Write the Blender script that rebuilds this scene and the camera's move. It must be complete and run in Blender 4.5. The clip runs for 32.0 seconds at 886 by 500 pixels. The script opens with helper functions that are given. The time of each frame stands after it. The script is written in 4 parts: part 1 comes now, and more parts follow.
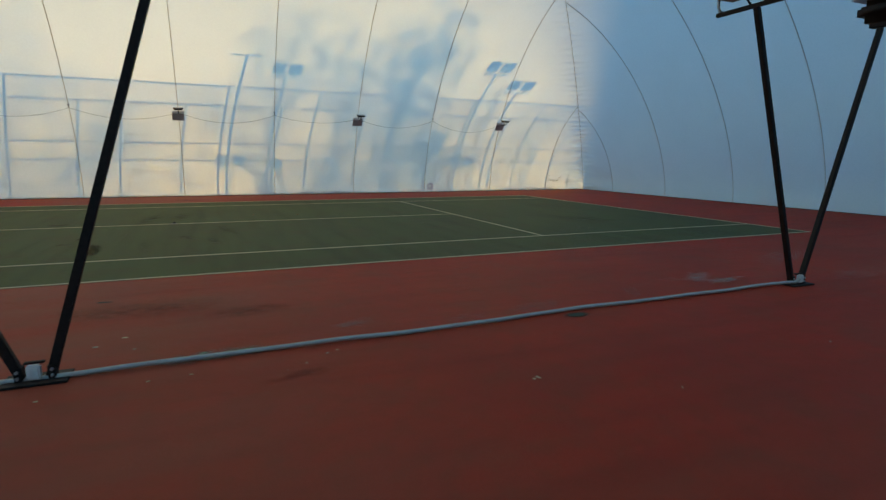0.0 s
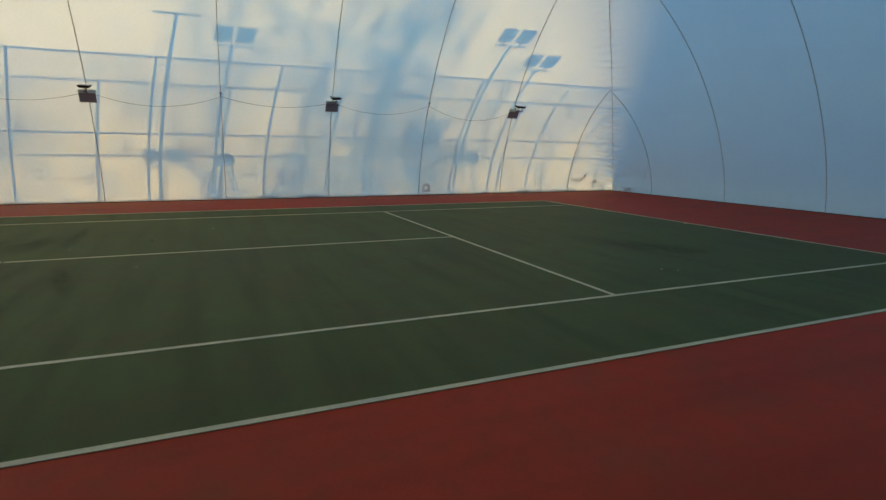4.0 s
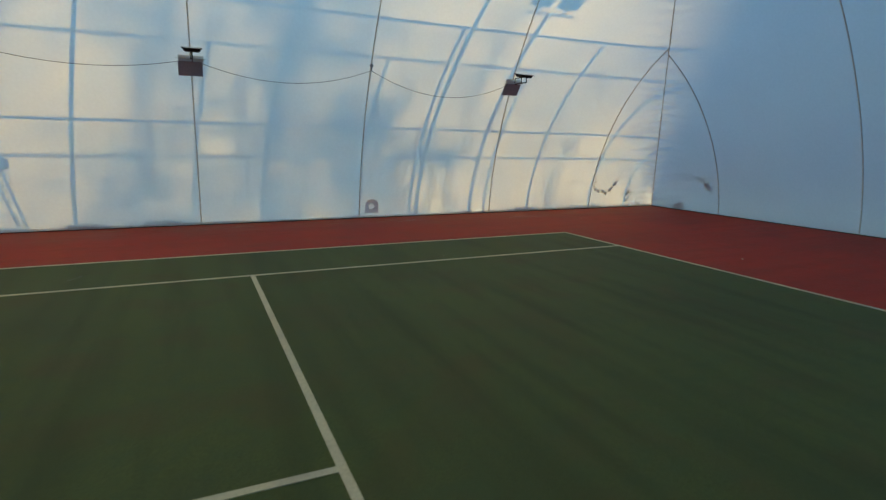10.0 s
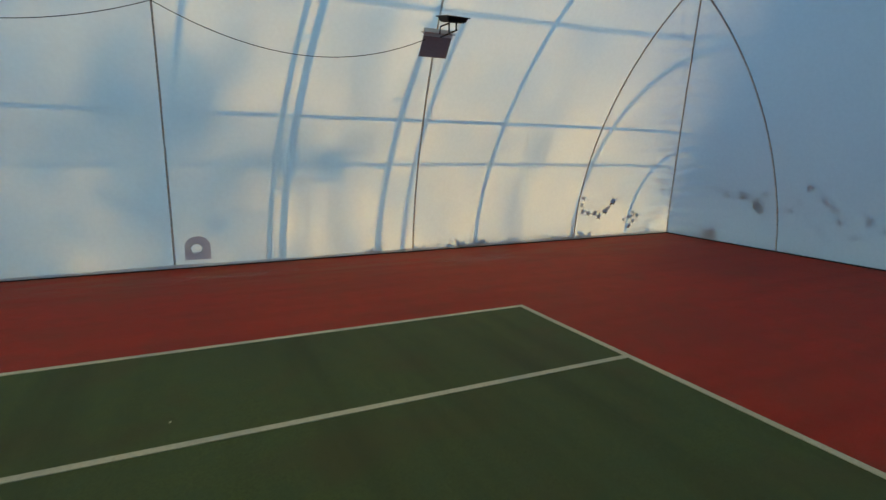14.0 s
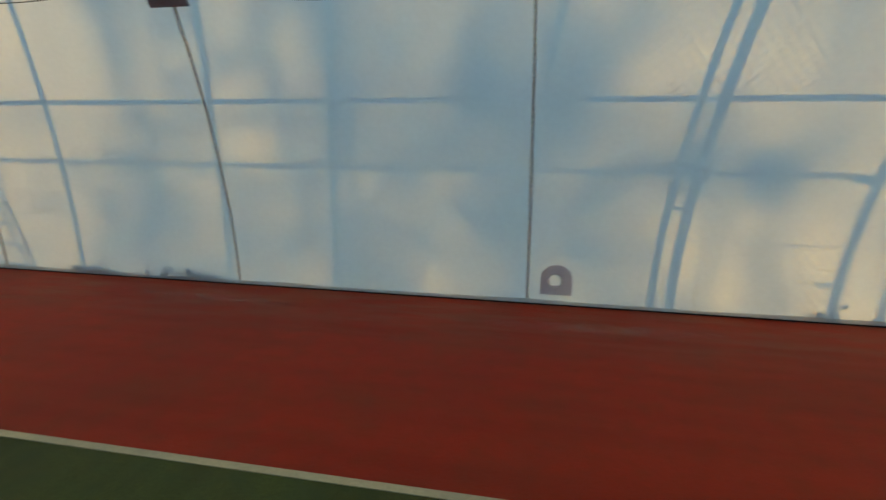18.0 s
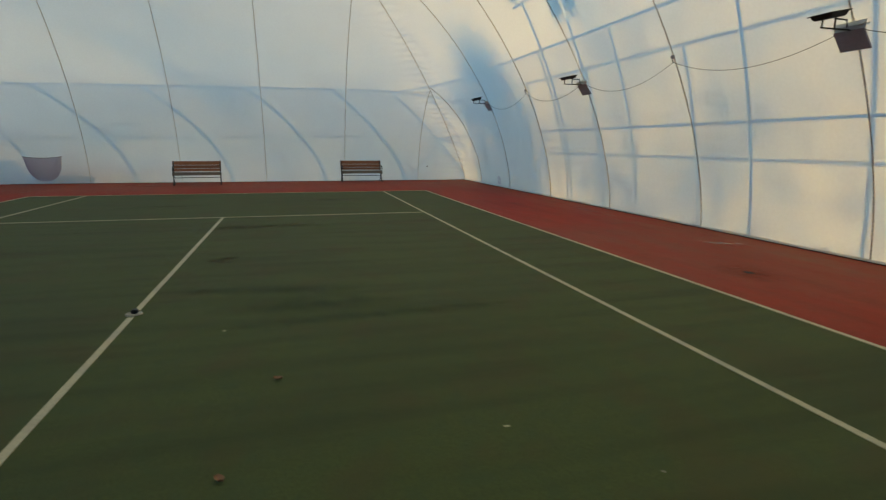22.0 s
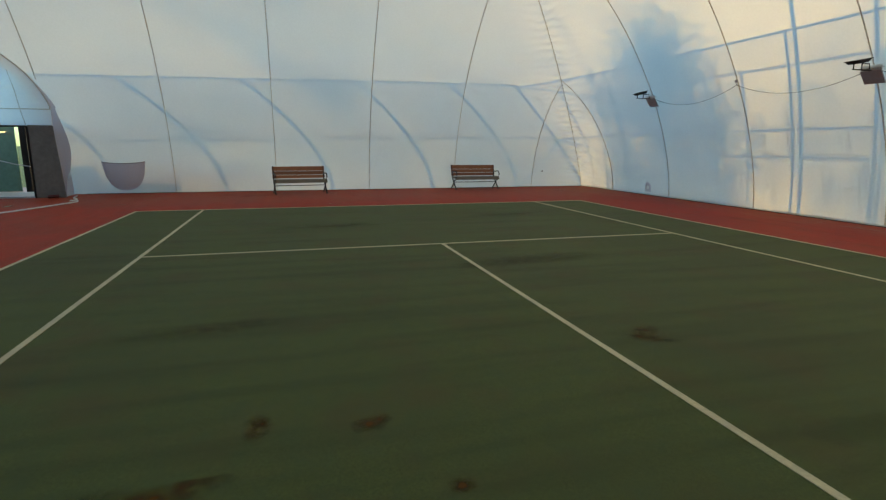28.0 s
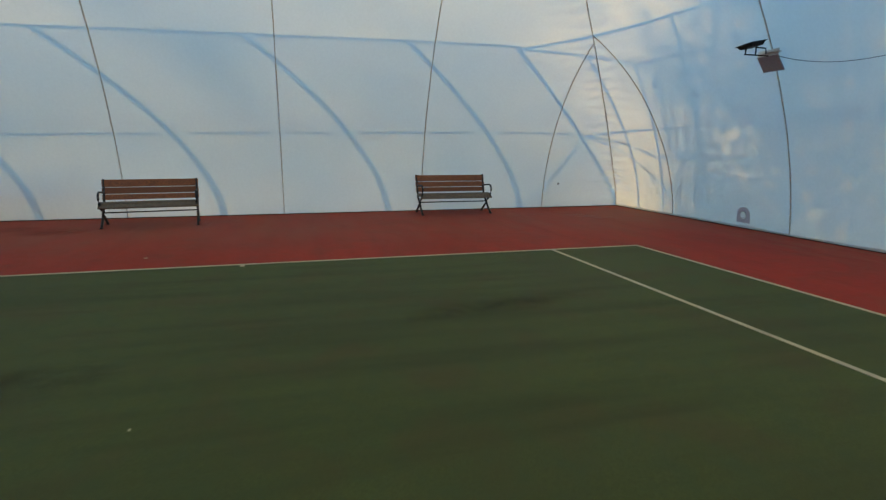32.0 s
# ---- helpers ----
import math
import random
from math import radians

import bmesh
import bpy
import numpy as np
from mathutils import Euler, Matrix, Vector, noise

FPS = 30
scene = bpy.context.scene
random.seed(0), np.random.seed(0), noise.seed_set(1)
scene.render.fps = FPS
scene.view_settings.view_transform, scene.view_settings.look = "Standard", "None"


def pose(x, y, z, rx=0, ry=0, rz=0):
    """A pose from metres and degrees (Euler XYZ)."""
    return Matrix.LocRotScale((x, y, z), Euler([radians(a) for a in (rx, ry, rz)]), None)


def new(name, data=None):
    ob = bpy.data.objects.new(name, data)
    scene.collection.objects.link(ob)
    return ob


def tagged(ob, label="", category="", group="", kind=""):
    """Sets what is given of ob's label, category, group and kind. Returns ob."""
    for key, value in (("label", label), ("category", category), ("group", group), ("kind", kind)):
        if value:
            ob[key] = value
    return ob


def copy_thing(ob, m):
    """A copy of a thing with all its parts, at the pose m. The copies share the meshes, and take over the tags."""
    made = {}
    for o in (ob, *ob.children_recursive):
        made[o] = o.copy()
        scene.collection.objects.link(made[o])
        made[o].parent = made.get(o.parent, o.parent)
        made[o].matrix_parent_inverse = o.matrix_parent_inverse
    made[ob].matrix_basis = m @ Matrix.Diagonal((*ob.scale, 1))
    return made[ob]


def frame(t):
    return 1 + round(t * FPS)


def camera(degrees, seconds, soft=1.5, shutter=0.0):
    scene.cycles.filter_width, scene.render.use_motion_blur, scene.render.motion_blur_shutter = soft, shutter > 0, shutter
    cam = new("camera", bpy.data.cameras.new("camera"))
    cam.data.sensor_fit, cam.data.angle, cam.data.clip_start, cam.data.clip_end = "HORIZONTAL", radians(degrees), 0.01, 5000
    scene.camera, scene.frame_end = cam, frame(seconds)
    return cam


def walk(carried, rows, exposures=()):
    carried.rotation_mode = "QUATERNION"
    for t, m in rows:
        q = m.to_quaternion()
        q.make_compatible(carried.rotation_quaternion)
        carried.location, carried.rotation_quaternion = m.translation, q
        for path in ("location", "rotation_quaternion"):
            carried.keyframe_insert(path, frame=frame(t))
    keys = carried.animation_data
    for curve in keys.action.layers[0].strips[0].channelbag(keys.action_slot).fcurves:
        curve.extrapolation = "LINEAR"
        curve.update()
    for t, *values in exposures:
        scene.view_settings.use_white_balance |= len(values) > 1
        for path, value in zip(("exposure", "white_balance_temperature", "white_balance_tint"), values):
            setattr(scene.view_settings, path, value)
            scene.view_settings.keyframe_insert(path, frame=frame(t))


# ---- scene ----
cam = camera(79.1, 32.0, soft=1.35, shutter=0.3)
# seconds, eye in metres, heading, pitch and lean in degrees
ROWS = [
    (0, 0.732, -12.426, 1.420, 66.55, -9.78, 0.53),
    (0.5, 0.978, -11.901, 1.398, 66.60, -9.78, 0.46),
    (1, 1.189, -11.420, 1.406, 66.63, -9.81, 0.48),
    (1.5, 1.447, -10.876, 1.414, 66.72, -9.83, 0.43),
    (2, 1.637, -10.317, 1.433, 66.58, -10.40, 0.51),
    (2.5, 1.873, -9.793, 1.448, 66.65, -10.44, 0.48),
    (3, 2.128, -9.300, 1.470, 66.72, -10.53, 0.60),
    (3.5, 2.357, -8.815, 1.461, 66.70, -10.46, 0.61),
    (5.5, 3.235, -6.942, 1.465, 66.92, -10.53, 0.69),
    (6, 3.401, -6.444, 1.481, 65.33, -10.66, 0.62),
    (6.5, 3.641, -5.887, 1.443, 65.16, -10.49, 0.70),
    (7, 3.861, -5.327, 1.430, 65.09, -10.39, 0.64),
    (7.5, 4.053, -4.878, 1.459, 65.15, -10.57, 0.75),
    (8, 4.300, -4.325, 1.464, 65.02, -10.67, 0.91),
    (8.5, 4.617, -3.798, 1.469, 65.06, -10.66, 0.89),
    (9, 4.979, -3.277, 1.496, 65.08, -10.77, 0.76),
    (9.5, 5.386, -2.755, 1.497, 64.99, -10.82, 0.83),
    (10, 5.816, -2.279, 1.522, 64.95, -11.12, 0.97),
    (10.5, 6.306, -1.800, 1.565, 65.13, -11.37, 1.13),
    (11, 6.770, -1.312, 1.523, 65.30, -11.19, 1.04),
    (11.5, 7.194, -0.818, 1.476, 65.31, -10.97, 0.94),
    (12, 7.590, -0.387, 1.445, 65.27, -10.79, 0.72),
    (12.5, 8.015, 0.059, 1.427, 65.35, -10.66, 0.71),
    (13, 8.337, 0.507, 1.424, 64.62, -10.53, 0.63),
    (13.5, 8.739, 0.948, 1.430, 64.53, -10.49, 0.65),
    (15.5, 9.672, 2.551, 1.398, 64.46, -10.30, 0.66),
    (16, 9.725, 2.853, 1.377, 66.84, -10.04, 0.63),
    (16.5, 9.667, 3.100, 1.403, 71.86, -10.31, 0.75),
    (17, 9.612, 3.303, 1.344, 80.83, -9.76, 0.64),
    (17.5, 9.402, 3.391, 1.378, 90.16, -10.08, 0.68),
    (18, 9.091, 3.496, 1.420, 101.49, -10.70, 0.66),
    (18.5, 8.745, 3.558, 1.400, 113.86, -10.84, 0.55),
    (19, 8.215, 3.477, 1.415, 125.48, -10.94, 0.80),
    (19.5, 7.719, 3.401, 1.401, 138.40, -10.93, 0.31),
    (20, 7.164, 3.187, 1.395, 150.85, -10.99, 0.23),
    (20.5, 6.531, 2.846, 1.418, 160.88, -11.14, 0.11),
    (21, 5.915, 2.390, 1.425, 163.19, -11.12, 0.27),
    (21.5, 5.386, 1.889, 1.434, 163.97, -11.09, 0.45),
    (22, 4.926, 1.352, 1.437, 164.36, -11.06, 0.42),
    (22.5, 4.557, 0.801, 1.426, 164.54, -11.07, 0.48),
    (23, 4.214, 0.241, 1.416, 164.62, -10.97, 0.32),
    (23.5, 3.927, -0.320, 1.419, 164.63, -10.93, 0.32),
    (24, 3.708, -0.887, 1.436, 164.59, -10.99, 0.34),
    (24.5, 3.513, -1.441, 1.442, 164.45, -11.05, 0.43),
    (25, 3.204, -1.869, 1.426, 164.22, -11.00, 0.44),
    (25.5, 2.936, -2.137, 1.473, 164.34, -11.04, 0.15),
    (27.5, 1.339, -2.245, 1.474, 164.10, -10.91, 0.10),
    (28, 1.278, -2.151, 1.437, 164.23, -10.91, 0.27),
    (28.5, 0.931, -2.080, 1.417, 163.99, -10.82, 0.29),
    (29, 0.435, -1.888, 1.405, 164.17, -10.94, 0.24),
    (29.5, -0.349, -1.671, 1.408, 164.18, -10.88, 0.26),
    (30, -1.399, -1.321, 1.422, 164.30, -10.97, 0.27),
    (30.5, -2.675, -0.898, 1.454, 164.44, -10.96, 0.16),
    (31, -3.705, -0.389, 1.464, 164.43, -10.99, 0.11),
    (31.5, -4.540, 0.210, 1.419, 164.70, -10.80, 0.14),
    (32, -5.118, 0.652, 1.390, 164.65, -10.71, 0.27),
]
EXPOSURES = [(0.0, 1.12, 6750, 10), (3.0, 1.06, 6800, 10), (7.0, 1.14, 6500, 10), (12.0, 1.12, 6700, 11), (15.5, 1.06, 6800, 11), (17.5, 0.92, 7200, 10), (20.0, 0.93, 7150, 10), (22.5, 0.98, 7080, 11), (25.0, 1.06, 7230, 11), (29.0, 1.12, 7100, 11), (32.0, 1.13, 6650, 11)]
walk(cam, [(t, pose(x, y, z, 90 + pitch, 0, yaw - 90) @ pose(0, 0, 0, 0, 0, lean)) for t, x, y, z, yaw, pitch, lean in ROWS], EXPOSURES)

# ---- light: low winter sun from beyond the north wall, clear sky ----
SKY_TINT = (0.72, 1.24, 1.58, 1.0)
ELEV, SUN_X, SUN_Y = radians(8.0), 0.387, -0.922        # the way the sunlight travels over the ground
world = bpy.data.worlds.new("world")
scene.world = world
world.use_nodes = True
wt = world.node_tree
sky = wt.nodes.new("ShaderNodeTexSky")
sky.sky_type, sky.sun_disc = "NISHITA", False
sky.sun_elevation, sky.sun_rotation = ELEV, math.atan2(-SUN_X, -SUN_Y)
sky.ozone_density, sky.dust_density = 1.5, 0.3
tone = wt.nodes.new("ShaderNodeMix")
tone.data_type, tone.blend_type = "RGBA", "MULTIPLY"
tone.inputs[0].default_value, tone.inputs[7].default_value = 1.0, SKY_TINT
wt.links.new(sky.outputs[0], tone.inputs[6])
wt.links.new(tone.outputs[2], wt.nodes["Background"].inputs[0])
wt.nodes["Background"].inputs[1].default_value = 0.165
sun = bpy.data.lights.new("sun", "SUN")
sun.energy, sun.angle, sun.color = 2.5, radians(0.53), (1.0, 0.64, 0.14)
sun_ob = new("sun", sun)
way = Vector((SUN_X * math.cos(ELEV), SUN_Y * math.cos(ELEV), -math.sin(ELEV)))
sun_ob.matrix_world = Matrix.Translation((-20, 50, 20)) @ way.to_track_quat("-Z", "Y").to_matrix().to_4x4()


# ---- materials ----
def material(name, color, rough=0.6, metal=0.0, grain=0.0, scale=20.0, stain=0.0, stain_scale=1.5, bump=0.0, bump_scale=None, stain_color=None, spread=0.0, streak=0.0, spec=0.5, mottle=None, grain_way=(2.6, 0.22, 1.0), lanes=()):
    """A surface with fine grain, broad stains and relief."""
    m = bpy.data.materials.new(name)
    m.use_nodes = True
    nt = m.node_tree
    b = nt.nodes["Principled BSDF"]
    b.inputs["Roughness"].default_value = rough
    b.inputs["Metallic"].default_value = metal
    b.inputs["Specular IOR Level"].default_value = spec
    tc = nt.nodes.new("ShaderNodeNewGeometry")
    out = None

    def noise_at(s, detail=4.0):
        n = nt.nodes.new("ShaderNodeTexNoise")
        n.inputs["Scale"].default_value, n.inputs["Detail"].default_value = s, detail
        nt.links.new(tc.outputs["Position"], n.inputs["Vector"])
        return n.outputs["Fac"]

    def ramp(fac, lo, hi, a, c):
        r = nt.nodes.new("ShaderNodeValToRGB")
        r.color_ramp.elements[0].position, r.color_ramp.elements[1].position = lo, hi
        r.color_ramp.elements[0].color, r.color_ramp.elements[1].color = (*a, 1), (*c, 1)
        nt.links.new(fac, r.inputs[0])
        return r.outputs[0]

    def mix(fac, a, c):
        x = nt.nodes.new("ShaderNodeMix")
        x.data_type = "RGBA"
        if isinstance(fac, float):
            x.inputs[0].default_value = fac
        else:
            nt.links.new(fac, x.inputs[0])
        for sock, v in ((x.inputs[6], a), (x.inputs[7], c)):
            if isinstance(v, tuple):
                sock.default_value = (*v, 1)
            else:
                nt.links.new(v, sock)
        return x.outputs[2]

    lo = tuple(v * (1 - grain) for v in color)
    hi = tuple(min(1.0, v * (1 + grain)) for v in color)
    out = ramp(noise_at(scale), 0.3, 0.7, lo, hi)
    if stain:
        sc = stain_color or tuple(v * 0.55 for v in color)
        f = ramp(noise_at(stain_scale, 6.0), 0.46, 0.72, (0, 0, 0), (stain, stain, stain))
        out = mix(f, out, sc)
    if mottle:
        f = ramp(noise_at(7.0, 8.0), 0.44, 0.70, (0, 0, 0), (mottle[0],) * 3)
        out = mix(f, out, mottle[1])
        f = ramp(noise_at(1.7, 8.0), 0.50, 0.68, (0, 0, 0), (mottle[0],) * 3)
        out = mix(f, out, mottle[2])
    if streak:
        mp = nt.nodes.new("ShaderNodeVectorMath")
        mp.operation = "MULTIPLY"
        mp.inputs[1].default_value = grain_way
        nt.links.new(tc.outputs["Position"], mp.inputs[0])
        ns = nt.nodes.new("ShaderNodeTexNoise")
        ns.inputs["Scale"].default_value, ns.inputs["Detail"].default_value = 1.4, 7.0
        nt.links.new(mp.outputs[0], ns.inputs["Vector"])
        f = ramp(ns.outputs["Fac"], 0.45, 0.72, (0, 0, 0), (streak, streak, streak))
        out = mix(f, out, tuple(v * 0.45 for v in color))
    if lanes:
        sep = nt.nodes.new("ShaderNodeSeparateXYZ")
        nt.links.new(tc.outputs["Position"], sep.inputs[0])
    for axis, y0, wide, dust, amount in lanes:
        # dust trodden in along a strip of the floor, streaky and uneven
        away = nt.nodes.new("ShaderNodeMath")
        away.operation, away.inputs[1].default_value = "SUBTRACT", y0
        nt.links.new(sep.outputs[axis], away.inputs[0])
        dist = nt.nodes.new("ShaderNodeMath")
        dist.operation = "ABSOLUTE"
        nt.links.new(away.outputs[0], dist.inputs[0])
        fall = nt.nodes.new("ShaderNodeMapRange")
        fall.interpolation_type = "SMOOTHSTEP"
        fall.inputs["From Min"].default_value, fall.inputs["From Max"].default_value = 0.15 * wide, wide
        fall.inputs["To Min"].default_value, fall.inputs["To Max"].default_value = amount, 0.0
        nt.links.new(dist.outputs[0], fall.inputs["Value"])
        mp = nt.nodes.new("ShaderNodeVectorMath")
        mp.operation = "MULTIPLY"
        mp.inputs[1].default_value = (0.5, 2.0, 1.0)
        nt.links.new(tc.outputs["Position"], mp.inputs[0])
        ns = nt.nodes.new("ShaderNodeTexNoise")
        ns.inputs["Scale"].default_value, ns.inputs["Detail"].default_value = 1.0 if wide > 1.5 else 3.0, 8.0
        nt.links.new(mp.outputs[0], ns.inputs["Vector"])
        even = nt.nodes.new("ShaderNodeMapRange")
        even.inputs["From Min"].default_value, even.inputs["From Max"].default_value = (0.15, 0.70) if wide > 1.5 else (0.40, 0.70)
        nt.links.new(ns.outputs["Fac"], even.inputs["Value"])
        f = nt.nodes.new("ShaderNodeMath")
        f.operation = "MULTIPLY"
        nt.links.new(fall.outputs[0], f.inputs[0])
        nt.links.new(even.outputs[0], f.inputs[1])
        out = mix(f.outputs[0], out, dust)
    if spread:
        oi = nt.nodes.new("ShaderNodeObjectInfo")
        f = ramp(oi.outputs["Random"], 0.0, 1.0, (0, 0, 0), (spread, spread, spread))
        out = mix(f, out, tuple(v * 0.5 for v in color))
    nt.links.new(out, b.inputs["Base Color"])
    if bump:
        bp = nt.nodes.new("ShaderNodeBump")
        bp.inputs["Strength"].default_value, bp.inputs["Distance"].default_value = bump, 0.01
        nt.links.new(noise_at(bump_scale or scale), bp.inputs["Height"])
        nt.links.new(bp.outputs[0], b.inputs["Normal"])
    return m


def membrane(name, color, through_share, tint, puckers=False):
    """Coated fabric: part of the light scatters back, part comes through."""
    m = bpy.data.materials.new(name)
    m.use_nodes = True
    nt = m.node_tree
    nt.nodes.remove(nt.nodes["Principled BSDF"])
    geo = nt.nodes.new("ShaderNodeNewGeometry")
    d, tr = nt.nodes.new("ShaderNodeBsdfDiffuse"), nt.nodes.new("ShaderNodeBsdfTranslucent")
    gl = nt.nodes.new("ShaderNodeBsdfGlossy")
    gl.inputs["Roughness"].default_value = 0.45
    mx, mg = nt.nodes.new("ShaderNodeMixShader"), nt.nodes.new("ShaderNodeMixShader")
    mx.inputs[0].default_value, mg.inputs[0].default_value = through_share, 0.02
    n1, n2 = nt.nodes.new("ShaderNodeTexNoise"), nt.nodes.new("ShaderNodeTexNoise")
    n1.inputs["Scale"].default_value, n1.inputs["Detail"].default_value = 0.8, 5.0
    n2.inputs["Scale"].default_value, n2.inputs["Detail"].default_value = 14.0, 3.0
    r = nt.nodes.new("ShaderNodeValToRGB")
    r.color_ramp.elements[0].position, r.color_ramp.elements[1].position = 0.3, 0.75
    r.color_ramp.elements[0].color = (*(v * 0.90 for v in color), 1)
    r.color_ramp.elements[1].color = (*color, 1)
    r2 = nt.nodes.new("ShaderNodeValToRGB")
    r2.color_ramp.elements[0].position, r2.color_ramp.elements[1].position = 0.3, 0.75
    r2.color_ramp.elements[0].color = (*(v * 0.93 for v in tint), 1)
    r2.color_ramp.elements[1].color = (*tint, 1)
    bp = nt.nodes.new("ShaderNodeBump")
    bp.inputs["Strength"].default_value, bp.inputs["Distance"].default_value = 0.5 if puckers else 0.12, 0.02
    for n in (n1, n2):
        nt.links.new(geo.outputs["Position"], n.inputs["Vector"])
    n4, add = nt.nodes.new("ShaderNodeTexNoise"), nt.nodes.new("ShaderNodeMath")
    n4.inputs["Scale"].default_value, n4.inputs["Detail"].default_value = 22.0, 6.0
    nt.links.new(geo.outputs["Position"], n4.inputs["Vector"])
    add.operation, add.inputs[1].default_value = "MULTIPLY_ADD", 0.55
    nt.links.new(n4.outputs["Fac"], add.inputs[0])
    half = nt.nodes.new("ShaderNodeMath")
    half.operation, half.inputs[1].default_value = "MULTIPLY", 0.5
    nt.links.new(n1.outputs["Fac"], half.inputs[0])
    nt.links.new(half.outputs[0], add.inputs[2])
    nt.links.new(add.outputs[0], r.inputs[0])
    nt.links.new(add.outputs[0], r2.inputs[0])
    if not puckers:
        nt.links.new(n2.outputs["Fac"], bp.inputs["Height"])
    else:
        # short level creases along the corner seams, fading out over half a metre
        def calc(op, a, b=0.0):
            k = nt.nodes.new("ShaderNodeMath")
            k.operation = op
            for sock, v in zip(k.inputs, (a, b)):
                if isinstance(v, (int, float)):
                    sock.default_value = v
                else:
                    nt.links.new(v, sock)
            return k.outputs[0]
        sep = nt.nodes.new("ShaderNodeSeparateXYZ")
        nt.links.new(geo.outputs["Position"], sep.inputs[0])
        n3 = nt.nodes.new("ShaderNodeTexNoise")
        n3.inputs["Scale"].default_value, n3.inputs["Detail"].default_value = 1.3, 2.0
        nt.links.new(geo.outputs["Position"], n3.inputs["Vector"])
        away = calc("ABSOLUTE", calc("SUBTRACT", calc("SUBTRACT", 17.0, calc("ABSOLUTE", sep.outputs[0])), calc("SUBTRACT", 8.43, sep.outputs[1])))
        mask = calc("POWER", 2.718, calc("MULTIPLY", away, -2.2))
        wave = calc("SINE", calc("ADD", calc("MULTIPLY", sep.outputs[2], 34.0), calc("MULTIPLY", n3.outputs["Fac"], 11.0)))
        nt.links.new(calc("ADD", calc("MULTIPLY", calc("MULTIPLY", wave, mask), 1.0), calc("MULTIPLY", n2.outputs["Fac"], 0.05)), bp.inputs["Height"])
        nt.links.new(bp.outputs[0], tr.inputs["Normal"])
    nt.links.new(r.outputs[0], d.inputs[0])
    nt.links.new(r2.outputs[0], tr.inputs[0])
    nt.links.new(bp.outputs[0], d.inputs["Normal"])
    nt.links.new(bp.outputs[0], gl.inputs["Normal"])
    nt.links.new(d.outputs[0], mx.inputs[1])
    nt.links.new(tr.outputs[0], mx.inputs[2])
    nt.links.new(mx.outputs[0], mg.inputs[1])
    nt.links.new(gl.outputs[0], mg.inputs[2])
    nt.links.new(mg.outputs[0], nt.nodes["Material Output"].inputs[0])
    return m


def soft_stain(name, color, strength, rough=0.8, scale=9.0, lo=0.36, hi=0.66):
    """Dust or rust that thins out towards its rim."""
    m = bpy.data.materials.new(name)
    m.use_nodes = True
    nt = m.node_tree
    b = nt.nodes["Principled BSDF"]
    b.inputs["Base Color"].default_value, b.inputs["Roughness"].default_value = (*color, 1), rough
    b.inputs["Specular IOR Level"].default_value = 0.14
    tc, ln = nt.nodes.new("ShaderNodeTexCoord"), nt.nodes.new("ShaderNodeVectorMath")
    geo, n = nt.nodes.new("ShaderNodeNewGeometry"), nt.nodes.new("ShaderNodeTexNoise")
    ln.operation = "LENGTH"
    n.inputs["Scale"].default_value, n.inputs["Detail"].default_value = scale, 7.0
    fall, mul = nt.nodes.new("ShaderNodeMapRange"), nt.nodes.new("ShaderNodeMath")
    fall.inputs["From Min"].default_value, fall.inputs["From Max"].default_value = 0.1, 1.0
    fall.inputs["To Min"].default_value, fall.inputs["To Max"].default_value = 1.0, 0.0
    grain = nt.nodes.new("ShaderNodeMapRange")
    grain.inputs["From Min"].default_value, grain.inputs["From Max"].default_value = lo, hi
    grain.inputs["To Max"].default_value = strength
    mul.operation = "MULTIPLY"
    tp, mx = nt.nodes.new("ShaderNodeBsdfTransparent"), nt.nodes.new("ShaderNodeMixShader")
    nt.links.new(tc.outputs["Object"], ln.inputs[0])
    nt.links.new(ln.outputs["Value"], fall.inputs["Value"])
    nt.links.new(geo.outputs["Position"], n.inputs["Vector"])
    nt.links.new(n.outputs["Fac"], grain.inputs["Value"])
    nt.links.new(fall.outputs[0], mul.inputs[0])
    nt.links.new(grain.outputs[0], mul.inputs[1])
    nt.links.new(mul.outputs[0], mx.inputs[0])
    nt.links.new(tp.outputs[0], mx.inputs[1])
    nt.links.new(b.outputs[0], mx.inputs[2])
    nt.links.new(mx.outputs[0], nt.nodes["Material Output"].inputs[0])
    return m


def glass(name, color):
    m = bpy.data.materials.new(name)
    m.use_nodes = True
    b = m.node_tree.nodes["Principled BSDF"]
    b.inputs["Base Color"].default_value = (*color, 1)
    b.inputs["Roughness"].default_value = 0.03
    b.inputs["Transmission Weight"].default_value = 1.0
    b.inputs["IOR"].default_value = 1.1
    return m


